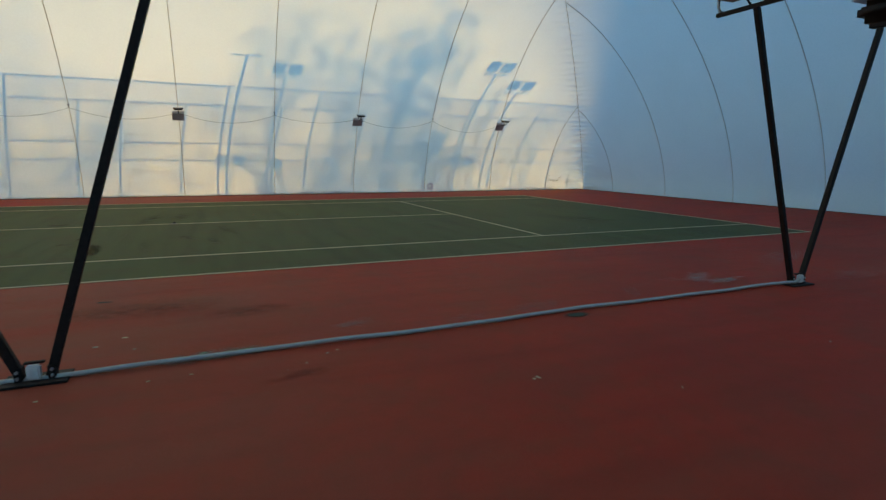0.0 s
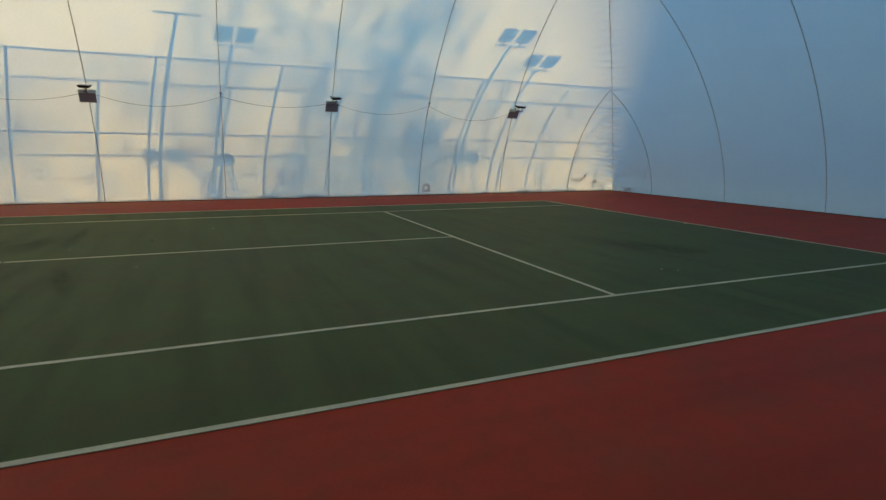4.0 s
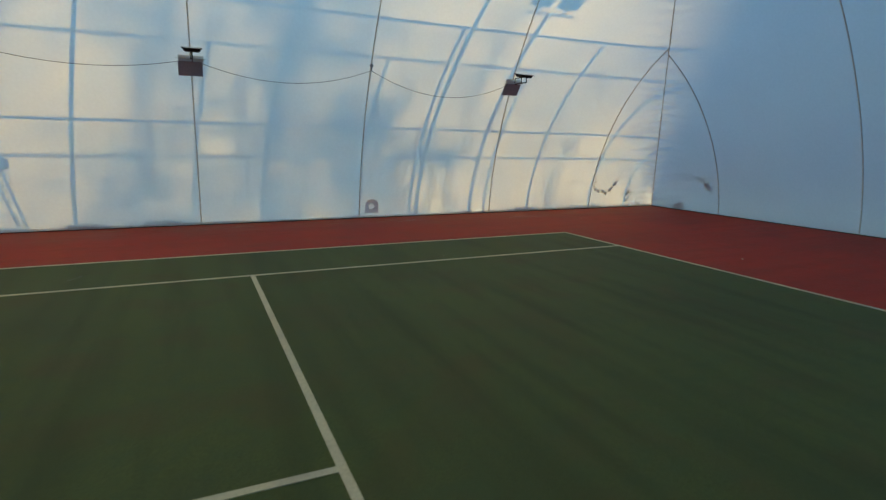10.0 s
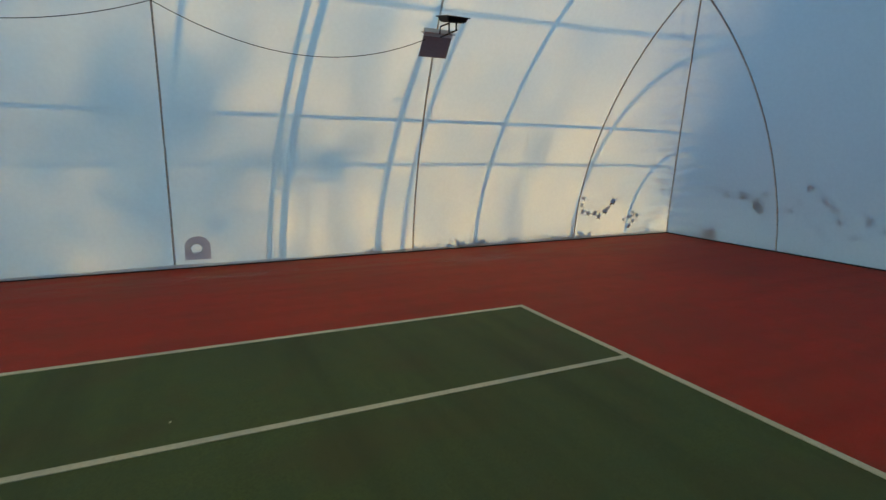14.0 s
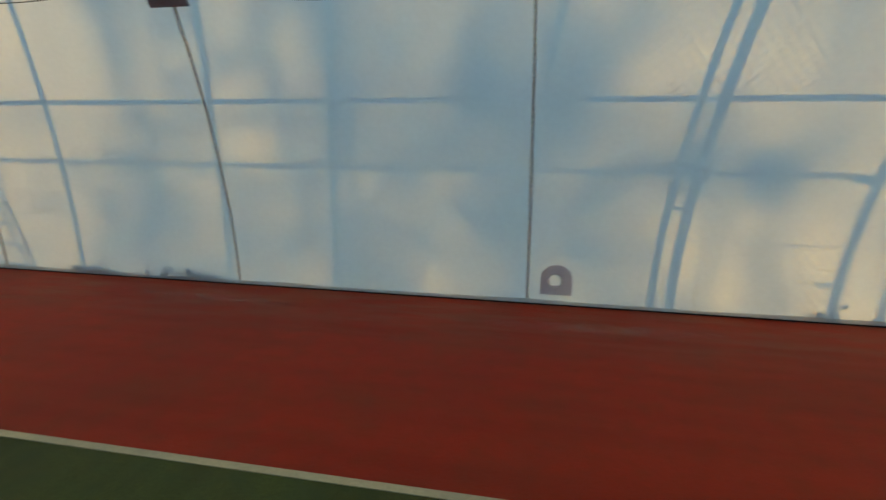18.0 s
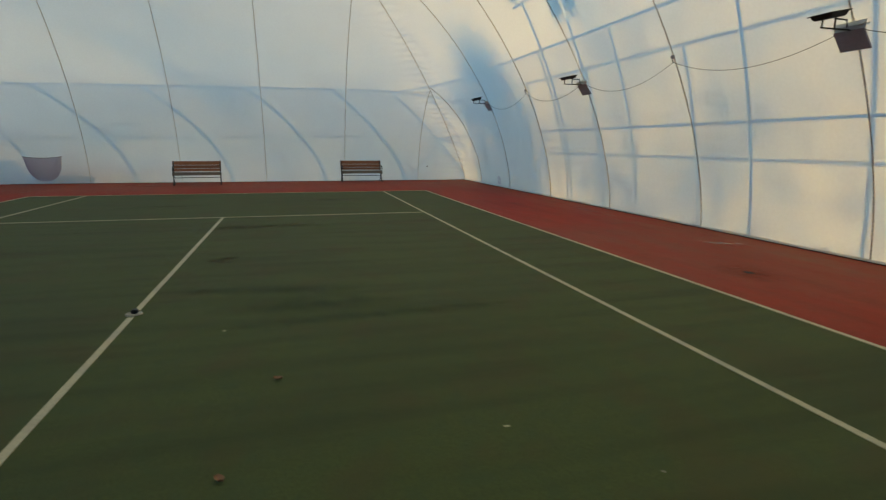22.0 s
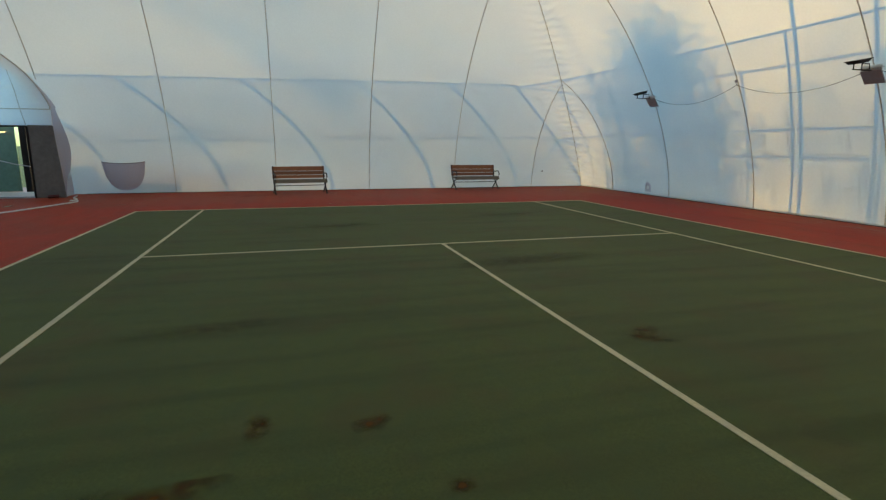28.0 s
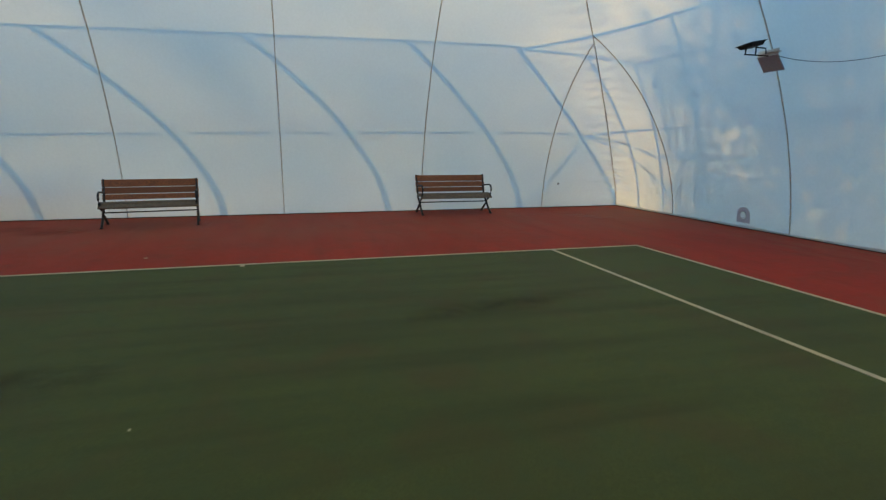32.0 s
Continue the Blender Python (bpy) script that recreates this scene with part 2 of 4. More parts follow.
M_SHELL = membrane("shell_fabric", (0.66, 0.66, 0.66), 0.5, (0.80, 0.80, 0.79), True)
M_ARCH = membrane("arch_fabric", (0.80, 0.80, 0.80), 0.75, (0.96, 0.97, 0.98))
M_GREYFAB = membrane("grey_fabric", (0.58, 0.53, 0.58), 0.42, (0.62, 0.57, 0.63))
M_SEAM = material("seam_webbing", (0.60, 0.53, 0.46), 0.7, grain=0.3, scale=60)
M_RED = material("red_acrylic", (0.375, 0.028, 0.0085), 0.62, grain=0.16, scale=70, stain=0.55, stain_scale=0.55, stain_color=(0.22, 0.026, 0.014), streak=0.35, spec=0.12, bump=0.35, bump_scale=260, mottle=(0.45, (0.21, 0.034, 0.010), (0.21, 0.042, 0.018)), grain_way=(0.22, 2.6, 1.0), lanes=((1, -7.6, 2.6, (0.30, 0.082, 0.036), 0.18), (1, -12.5, 3.8, (0.22, 0.080, 0.046), 0.42), (1, 8.0, 1.1, (0.27, 0.085, 0.045), 0.70), (0, -15.0, 3.0, (0.27, 0.088, 0.050), 0.60), (0, -1.2, 4.0, (0.24, 0.098, 0.056), 0.55)))
M_GREEN = material("green_acrylic", (0.071, 0.088, 0.0240), 0.66, grain=0.20, scale=70, stain=0.6, stain_scale=0.5, stain_color=(0.056, 0.060, 0.024), streak=0.5, spec=0.13, bump=0.35, bump_scale=260, mottle=(0.6, (0.056, 0.080, 0.030), (0.080, 0.066, 0.022)))
M_LINE = material("line_paint", (0.495, 0.42, 0.245), 0.6, grain=0.12, scale=60, stain=0.5, stain_scale=3.0, stain_color=(0.25, 0.23, 0.18))
M_BLACK = material("black_paint", (0.016, 0.012, 0.0105), 0.6, grain=0.3, scale=40, spec=0.2)
M_IRON = material("cast_iron", (0.012, 0.012, 0.013), 0.5, grain=0.3, scale=80, bump=0.3)
M_WOOD = material("bench_wood", (0.30, 0.088, 0.022), 0.45, grain=0.35, scale=30, stain=0.5, stain_scale=6, spread=0.75)
M_SEAT = material("greyed_wood", (0.17, 0.125, 0.085), 0.6, grain=0.35, scale=30, stain=0.4, stain_scale=6, spread=0.4)
M_CONDUIT = material("grey_conduit", (0.42, 0.41, 0.37), 0.45, grain=0.1, scale=60, stain=0.4, stain_scale=4)
M_GALV = material("galvanised_steel", (0.42, 0.43, 0.44), 0.4, 0.7, grain=0.15, scale=50)
M_WHITE = material("white_plastic", (0.62, 0.62, 0.60), 0.4, grain=0.05, scale=50)
M_MAUVE = material("grey_plate", (0.31, 0.285, 0.30), 0.5, grain=0.06, scale=30)
M_LENS = material("lamp_lens", (0.5, 0.5, 0.48), 0.15)
M_DARKGREY = material("dark_panel", (0.16, 0.145, 0.125), 0.35, grain=0.15, scale=12, stain=0.4, stain_scale=2)
M_STRIP = material("black_foot_strip", (0.012, 0.012, 0.014), 0.8, grain=0.3, scale=30)
M_LEAF = material("leaf", (0.06, 0.085, 0.03), 0.6, grain=0.3, scale=10)
M_DEADLEAF = material("dead_leaf", (0.10, 0.07, 0.035), 0.7, grain=0.3, scale=20)
M_TANLEAF = material("tan_leaf", (0.30, 0.15, 0.07), 0.7, grain=0.3, scale=60, stain=0.4, stain_scale=30)
M_BARK = material("bark", (0.10, 0.075, 0.055), 0.9, grain=0.3, scale=30, bump=0.6)
M_GRASS = material("grass_ground", (0.20, 0.22, 0.05), 0.9, grain=0.3, scale=8, stain=0.5, stain_scale=0.4, stain_color=(0.20, 0.17, 0.09))
M_PINKBOUNCE = material("pink_bounce_ground", (0.56, 0.37, 0.33), 0.85, grain=0.12, scale=40, stain=0.4, stain_scale=1.2)
M_STRIPWAY = material("pale_concrete", (0.70, 0.66, 0.62), 0.85, grain=0.10, scale=40, stain=0.3, stain_scale=1.2)
M_GLASS = glass("door_glass", (0.95, 0.97, 0.96))
M_GREENGLASS = material("green_door_leaf", (0.11, 0.20, 0.15), 0.2, grain=0.1, scale=8)
M_WORN = soft_stain("worn_green", (0.035, 0.050, 0.034), 2.2, 0.7, 12.0, 0.25, 0.6)
M_CHALK = soft_stain("chalk_dust", (0.42, 0.33, 0.28), 0.50, 0.8, 9.0, 0.38, 0.78)
M_CHALKSPOT = soft_stain("chalk_splash", (0.46, 0.38, 0.34), 0.75, 0.8, 6.0, 0.30, 0.70)
M_MINT = soft_stain("mint_sealant", (0.26, 0.33, 0.24), 1.5)
M_RUST = soft_stain("rust_stain", (0.080, 0.035, 0.0065), 1.8, 0.8, 13.0, 0.36, 0.76)
M_DAMP = soft_stain("damp_stain", (0.040, 0.023, 0.014), 0.46)
M_DARKSTREAK = soft_stain("dark_green_streak", (0.040, 0.070, 0.024), 0.50, 0.7, 5.0, 0.28, 0.62)
M_SPLASH = soft_stain("dried_splash", (0.50, 0.47, 0.40), 1.0)
M_CHIP = material("dry_chip", (0.30, 0.26, 0.20), 0.9, grain=0.4, scale=25)
M_GLOW = bpy.data.materials.new("gleam_glow")
M_GLOW.use_nodes = True
M_GLOW.node_tree.nodes["Principled BSDF"].inputs["Emission Color"].default_value = (1.0, 0.72, 0.22, 1)
M_GLOW.node_tree.nodes["Principled BSDF"].inputs["Emission Strength"].default_value = 1.1
M_MAROON = material("maroon_cloth", (0.10, 0.018, 0.016), 0.85, grain=0.3, scale=40)
M_CANVAS = material("cream_housing", (0.45, 0.38, 0.28), 0.5, grain=0.1, scale=20)


# ---- mesh helpers ----
def part(name, bm, mat, parent=None, label="", smooth=False):
    me = bpy.data.meshes.new(name)
    bm.to_mesh(me)
    bm.free()
    me.materials.append(mat)
    if smooth:
        me.polygons.foreach_set("use_smooth", [True] * len(me.polygons))
    ob = new(name, me)
    ob.parent = parent
    if label:
        ob["label"] = label
    return ob


def raw(name, verts, faces, mat, parent=None, label="", smooth=False):
    me = bpy.data.meshes.new(name)
    me.from_pydata([tuple(map(float, v)) for v in verts], [], [tuple(f) for f in faces])
    me.update()
    me.materials.append(mat)
    if smooth:
        me.polygons.foreach_set("use_smooth", [True] * len(me.polygons))
    ob = new(name, me)
    ob.parent = parent
    if label:
        ob["label"] = label
    return ob


def empty(name, m=None):
    ob = new(name)
    ob.empty_display_size = 0.1
    if m is not None:
        ob.matrix_world = m
    return ob


def box(bm, cx, cy, cz, sx, sy, sz, m=None, bevel=0.0):
    r = bmesh.ops.create_cube(bm, size=1.0)
    vs = r["verts"]
    for v in vs:
        v.co = Vector((v.co.x * sx, v.co.y * sy, v.co.z * sz))
    if bevel:
        es = list({e for v in vs for e in v.link_edges})
        r2 = bmesh.ops.bevel(bm, geom=es, offset=bevel, segments=2, affect="EDGES")
        vs = list({v for v in vs if v.is_valid} | set(r2["verts"]))
    for v in vs:
        v.co = v.co + Vector((cx, cy, cz))
        if m is not None:
            v.co = m @ v.co
    return bm


def boxed(cx, cy, cz, sx, sy, sz, m=None, bevel=0.0):
    return box(bmesh.new(), cx, cy, cz, sx, sy, sz, m, bevel)


def tube_data(pts, r, n=8, close=True, verts=None, faces=None, taper=None):
    verts = [] if verts is None else verts
    faces = [] if faces is None else faces
    pts = [Vector(p) for p in pts]
    base = len(verts)
    up = Vector((0, 0, 1))
    for i, p in enumerate(pts):
        d = (pts[min(i + 1, len(pts) - 1)] - pts[max(i - 1, 0)]).normalized()
        a = d.cross(up if abs(d.z) < 0.95 else Vector((1, 0, 0))).normalized()
        c = a.cross(d)
        rr = r if taper is None else r * (1 + (taper - 1) * i / (len(pts) - 1))
        for k in range(n):
            w = 2 * math.pi * (k + 0.5) / n
            verts.append(p + rr * (math.cos(w) * a + math.sin(w) * c))
    for i in range(len(pts) - 1):
        for k in range(n):
            a0, a1 = base + i * n + k, base + i * n + (k + 1) % n
            faces.append((a0, a1, a1 + n, a0 + n))
    if close:
        faces.append(tuple(base + k for k in reversed(range(n))))
        faces.append(tuple(base + (len(pts) - 1) * n + k for k in range(n)))
    return verts, faces


def tube(name, pts, r, mat, parent=None, n=8, label="", smooth=True, taper=None):
    v, f = tube_data(pts, r, n, taper=taper)
    return raw(name, v, f, mat, parent, label, smooth)


def arc(p, q, sag, n=14):
    p, q = Vector(p), Vector(q)
    return [p.lerp(q, i / n) - Vector((0, 0, sag * 4 * (i / n) * (1 - i / n))) for i in range(n + 1)]


def blot(name, x, y, rx, ry, mat, z, seed, turn=0.0, label="", cat="stain"):
    """A flat mark on the floor."""
    rnd = random.Random(seed)
    n = 28
    vs = [(0.0, 0.0, 0.0)]
    ph = [rnd.uniform(0, 6.28) for _ in range(4)]
    for k in range(n):
        a = 2 * math.pi * k / n
        f = 0.9 + 0.10 * math.sin(2 * a + ph[0]) + 0.08 * math.sin(3 * a + ph[1]) + rnd.uniform(-0.05, 0.05)
        vs.append((f * math.cos(a), f * math.sin(a), 0.0))
    ob = raw(name, vs, [(0, 1 + k, 1 + (k + 1) % n) for k in range(n)], mat)
    ob.matrix_world = pose(x, y, z, 0, 0, turn) @ Matrix.Diagonal((rx, ry, 1, 1))
    return tagged(ob, label, cat)


# ---- the air dome ----
XE, YN, YS, TOP = 17.0, 8.43, -25.3, 11.0


def dome_z(x, y):
    dx = max(XE - abs(x), 1e-4)
    dy = max(min(YN - y, y - YS), 1e-4)
    p = min(max(0.44 + 0.37 * math.sqrt(dx * dy), 0.55), 2.6)
    d = (dx ** -p + dy ** -p) ** (-1 / p)
    return TOP * (1 - (1 - min(d / 17.0, 1.0)) ** 2.2) ** 0.6


def dome_in(x, y, off):
    """A point of the dome, pushed inwards by off."""
    e = 0.01
    n = Vector((-(dome_z(x + e, y) - dome_z(x - e, y)) / (2 * e), -(dome_z(x, y + e) - dome_z(x, y - e)) / (2 * e), 1.0)).normalized()
    return Vector((x, y, dome_z(x, y))) - n * off


def ease(n, half):
    """Steps from a wall to the middle, close together at the wall."""
    return [half * (i / n) ** 2.4 for i in range(n + 1)]


DOOR_Y, DOOR_W = -9.55, 0.95          # the hole in the fabric behind the entrance
SEAMS_X = [-14.86, -12.0, -8.99, -6.0, -3.07, -0.07, 2.95, 5.92, 8.9, 11.97, 14.86]


def build_dome():
    st = ease(56, 17.0)
    xs = sorted([-XE + s for s in st] + [XE - s for s in reversed(st[:-1])] + [-XE + 0.035 * k + 0.033 for k in range(8, 44)])
    st = ease(56, (YN - YS) / 2)
    ys = sorted([YS + s for s in st] + [YN - s for s in reversed(st[:-1])] + [DOOR_Y + DOOR_W * k / 22 for k in range(-22, 23)])
    verts = [(x, y, 0.0 if (i in (0, len(xs) - 1) or j in (0, len(ys) - 1)) else dome_z(x, y)) for j, y in enumerate(ys) for i, x in enumerate(xs)]
    nx = len(xs)
    cuts_x = SEAMS_X
    cuts_y = [6.38 - 2.99 * k for k in range(7)]
    groups = {}
    for j in range(len(ys) - 1):
        for i in range(nx - 1):
            xm, ym = (xs[i] + xs[i + 1]) / 2, (ys[j] + ys[j + 1]) / 2
            if xm < 0 and abs(ym - DOOR_Y) < DOOR_W and xm < -XE + 1.6 and dome_z(xm, ym) < 2.30 + 1.36 * (1 - abs((ym - DOOR_Y) / DOOR_W) ** 1.5) ** 0.667:
                continue
            dx, dn, ds = XE - abs(xm), YN - ym, ym - YS
            if dn <= dx and dn <= ds:
                key = ("n", sum(xm > c for c in cuts_x))
            elif dx <= ds:
                key = ("e" if xm > 0 else "w", sum(ym < c for c in cuts_y))
            else:
                key = ("rest", 0)
            a = j * nx + i
            groups.setdefault(key, []).append((a, a + 1, a + nx + 1, a + nx))

    def normal(x, y):
        e = 0.0005
        x, y = max(-XE + 2 * e, min(XE - 2 * e, x)), max(YS + 2 * e, min(YN - 2 * e, y))
        return Vector((-(dome_z(x + e, y) - dome_z(x - e, y)) / (2 * e), -(dome_z(x, y + e) - dome_z(x, y - e)) / (2 * e), 1.0)).normalized()

    def sheet(name, quads, parent):
        used = sorted({v for q in quads for v in q})
        to = {v: k for k, v in enumerate(used)}
        o = raw(name, [verts[v] for v in used], [tuple(to[v] for v in q) for q in quads], M_SHELL, parent, smooth=True)
        o.data.normals_split_custom_set_from_vertices([tuple(normal(verts[v][0], verts[v][1])) for v in used])
        return o

    ob = sheet("dome_shell", groups.pop(("rest", 0)), None)
    for key in sorted(groups):
        sheet("fabric_panel", groups[key], ob)
    tagged(ob, "white translucent air dome fabric lit by low sun", "dome", kind="structure")
    steps = [0.0] + [(k / 40) ** 2 for k in range(1, 41)]

    def seam(base, inward, length, from_z=0.0):
        pts = []
        for s in steps:
            x, y = base[0] + inward[0] * length * s, base[1] + inward[1] * length * s
            if from_z and dome_z(x, y) < from_z:
                continue
            pts.append(dome_in(x, y, 0.008) if s > 0 else Vector((base[0], base[1], 0.0)))
        tube("seam", pts, 0.0115, M_SEAM, ob, n=6)

    for x in SEAMS_X:
        lean = {-12.0: 0.16, -8.99: 0.07, 11.97: -0.07}.get(x, 0.0)          # end panels narrow upwards
        seam((x, YN), (lean, -1), min(XE - abs(x), 16.5))
    for k in range(0, 7):
        y = 6.38 - 2.99 * k
        for sx in (1, -1):
            seam((sx * XE, y), (-sx, 0), min(YN - y, 16.0), 3.15 if sx < 0 and abs(y - DOOR_Y) < 1.0 else 0.0)
    for sx in (1, -1):
        seam((sx * XE, YN), (-sx, -1), 16.0)
    # inner fabric skirt along the foot of the north wall
    sv, sf = [], []
    for k in range(69):
        x = -16.9 + 33.8 * k / 68
        wob = 0.006 * math.sin(x * 2.3) + 0.004 * math.sin(x * 7.1)
        sv += [(x, YN - 0.02, 0.012), (x, YN - 0.035, 0.048 + wob)]
    for k in range(68):
        sf.append((2 * k, 2 * k + 2, 2 * k + 3, 2 * k + 1))
    raw("skirt", sv, sf, M_SHELL, ob, "pale fabric skirt")
    # thin black strip standing in for the dark gap at the foot
    for name, cx, cy, sx_, sy_ in (("north", 0, YN - 0.01, 34.0, 0.035), ("east", XE - 0.02, (YN + YS) / 2, 0.05, YN - YS), ("west", -XE + 0.02, (YN - 8.0) / 2, 0.05, YN + 8.0), ("south", 0, YS + 0.02, 34.0, 0.05)):
        b = part("baseboard", boxed(cx, cy, 0.006, sx_, sy_, 0.013), M_STRIP)
        tagged(b, "thin black strip standing in for the dark gap at the wall foot", "edge strip", kind="structure")
    return ob


dome = build_dome()

# ---- ground, floor and court ----
g = raw("ground", [(-600, -600, -0.03), (600, -600, -0.03), (600, 600, -0.03), (-600, 600, -0.03)], [(0, 1, 2, 3)], M_GRASS)
tagged(g, "dry winter grass around the dome", "ground", kind="structure")
# unseen sheet, pinkish so its bounced light tints the lower fabric
bounce_ground = raw("pavement", [(x, y, -0.014) for x, y in ((-20.6, YS - 3.0), (20.0, YS - 3.0), (20.0, 14.2), (-20.6, 14.2))], [(0, 1, 2, 3)], M_PINKBOUNCE)
tagged(bounce_ground, "unseen pinkish ground added to bounce warm light on the walls", "pavement", kind="structure")
# pale reflector strip added outside to brighten the foot of the east wall
strip = raw("pavement", [(x, y, -0.008) for x, y in ((17.05, YS - 3.0), (20.0, YS - 3.0), (20.0, 9.0), (17.05, 9.0))], [(0, 1, 2, 3)], M_STRIPWAY)
tagged(strip, "unseen pale strip added to bounce sky light on the east wall", "pavement", kind="structure")
fl = part("floor", boxed(0, (YN + YS) / 2, -0.06, 34.2, YN - YS + 0.2, 0.12), M_RED)
tagged(fl, "worn brick-red acrylic sports floor with stains", "floor", kind="structure")
court = part("court", boxed(0, 0, 0.0, 23.77, 10.97, 0.006), M_GREEN)
tagged(court, "faded dark green acrylic tennis court surface", "tennis court", kind="structure")


def line(cx, cy, sx, sy):
    part("line", boxed(cx, cy, 0.004, sx, sy, 0.006), M_LINE, court)


W = 0.05
for s in (-1, 1):
    line(0, s * (5.485 - W / 2), 23.77, W)
    line(0, s * (4.115 - W / 2), 23.67, W)
    line(s * (11.885 - W / 2), 0, W, 10.87)
    line(s * (6.40 - W / 2), 0, W, 8.13)
    line(s * 3.225, 0, 6.25, W)
    line(s * (11.885 - W - 0.05), 0, 0.10, W)

# ---- outside: fences, light poles, umpire chair and trees that shade the fabric ----
FENCE_H, MID_H = 4.05, 2.06


def chain_link(name, p0, along, length, height, parent, pitch=0.085, wire=0.0022):
    verts, faces = [], []
    a = Vector(along)
    n = int((length + height) / pitch)
    for k in range(n):
        for sgn in (1, -1):
            s0 = k * pitch - (height if sgn > 0 else 0)
            u0 = s0
            if sgn > 0:
                t0, t1 = max(0.0, -u0), min(height, length - u0)
            else:
                t0, t1 = max(0.0, u0 - length), min(height, u0)
            if t1 - t0 < 0.02:
                continue
            q0 = Vector(p0) + a * (u0 + sgn * t0) + Vector((0, 0, t0))
            q1 = Vector(p0) + a * (u0 + sgn * t1) + Vector((0, 0, t1))
            tube_data([q0, q1], wire, 3, False, verts, faces)
    o = raw(name, verts, faces, M_GALV, parent)
    tagged(o, kind="stuff")


def fence(p0, along, length, posts, label, mesh=True, wire=0.0033, mid=MID_H):
    f = empty("fence", pose(*p0))
    a = Vector(along)
    for s in posts:
        tube("post", [a * s, a * s + Vector((0, 0, FENCE_H))], 0.030, M_GALV, f, n=8)
    for h in (FENCE_H - 0.02, mid, 0.06):
        tube("rail", [Vector((0, 0, h)), a * length + Vector((0, 0, h))], 0.024 if h > 0.1 else 0.015, M_GALV, f, n=8)
    tube("tension_wire", [Vector((0, 0, 0.86)), a * length + Vector((0, 0, 0.86))], 0.004, M_GALV, f, n=5)
    if mesh:
        chain_link("wire_mesh", (0, 0, 0.05), along, length, FENCE_H - 0.08, f, 0.088, wire)
        tube("brace", [Vector((0, 0, MID_H)), a * 2.9 + Vector((0, 0, 0.05))], 0.022, M_GALV, f, n=6)
    tagged(f, label, "fence")
    return f


fence((-17.43, 9.43, -0.03), (1, 0, 0), 36.0, [i * 3.0 for i in range(0, 13)], "galvanised chain-link fence beside the dome", True, 0.0046)
fence((-17.4, 9.45, 0.02), (0, -1, -0.018), 17.2, [2.70, 5.87, 9.30, 12.6, 15.6, 17.2], "galvanised chain-link fence beside the dome", True, 0.0037)
fence((-17.4, -11.2, -0.03), (0, -1, 0), 14.0, [0.0, 3.05, 6.1, 9.15, 12.2, 14.0], "galvanised chain-link fence south of the entrance", True, 0.0033)
fence((-17.4, 13.7, -0.03), (1, 0, 0), 36.0, [i * 3.0 for i in range(0, 13)], "galvanised fence of the neighbouring court", False, mid=2.11)
fence((-17.4, 13.7, -0.03), (0, -1, 0), 4.2, [2.1], "galvanised fence joining the two courts", False)


def light_pole(x, y, floods, h=5.1):
    p = empty("light_pole", pose(x, y, -0.03))
    tube("pole", [(0, 0, 0), (0, 0, h)], 0.042, M_GALV, p, n=10)
    tube("crossbar", [(-0.5, 0, h), (0.5, 0, h)], 0.025, M_GALV, p, n=8)
    for hh in (1.2, 2.1, 3.0, 3.9):
        part("bracket", boxed(-0.09, -0.0, hh, 0.18, 0.03, 0.03), M_GALV, p)
    if floods:
        for s in (-0.27, 0.27):
            fl_ = part("floodlight", boxed(s, -0.02, h + 0.28, 0.42, 0.07, 0.36, None, 0.01), M_DARKGREY, p)
            part("lens", boxed(s, -0.060, h + 0.28, 0.38, 0.01, 0.31), M_LENS, fl_)
            part("yoke", boxed(s, 0, h + 0.05, 0.05, 0.04, 0.12), M_GALV, p)
    tagged(p, "galvanised light pole with a crossbar" + (" and two floodlights" if floods else ""), "light pole", group="light poles")
    return p


light_pole(0.72, 9.75, False)
light_pole(9.60, 9.75, True)
light_pole(-8.36, 9.75, True)
light_pole(0.35, 13.9, True)
light_pole(9.15, 13.9, True)
light_pole(-8.6, 13.9, True)
light_pole(-9.8, 35.0, True)
light_pole(-0.75, 35.0, True)


def umpire_chair(x, y):
    c = empty("umpire_chair", pose(x, y, -0.03))
    feet = {"a": ((-0.05, -0.30, 0.0), (0.00, -0.10, 1.40)), "b": ((0.52, 0.15, 0.0), (0.18, 0.05, 1.40)), "c": ((-0.64, 0.30, 0.0), (-0.28, 0.12, 1.40)), "d": ((0.20, 0.75, 0.0), (-0.03, 0.28, 1.40))}
    for foot, top in feet.values():
        tube("leg", [foot, top], 0.021, M_GALV, c)
    for k in range(5):
        f = 0.12 + 0.175 * k
        tube("rung", [Vector(feet["a"][0]).lerp(Vector(feet["a"][1]), f), Vector(feet["b"][0]).lerp(Vector(feet["b"][1]), f)], 0.017, M_GALV, c)
    part("seat", boxed(-0.03, 0.09, 1.41, 0.42, 0.40, 0.05, pose(0, 0, 0, 0, 0, 25), 0.02), M_WHITE, c)
    bm = bmesh.new()
    rim = [(0.25 * math.cos(a * math.pi / 16), 0.32 * math.sin(a * math.pi / 16)) for a in range(17)]
    front, back_ = ([bm.verts.new((-0.03 + u, y0 + 0.10 * (u / 0.25) ** 2, 1.44 + v)) for u, v in rim] for y0 in (0.10, 0.135))
    bm.faces.new(front)
    bm.faces.new(back_[::-1])
    for k in range(17):
        n = (k + 1) % 17
        bm.faces.new((front[k], back_[k], back_[n], front[n]))
    part("backrest", bm, M_WHITE, c)
    tagged(c, "tall umpire chair with a rounded back standing outside the dome", "umpire chair")


umpire_chair(1.95, 10.6)


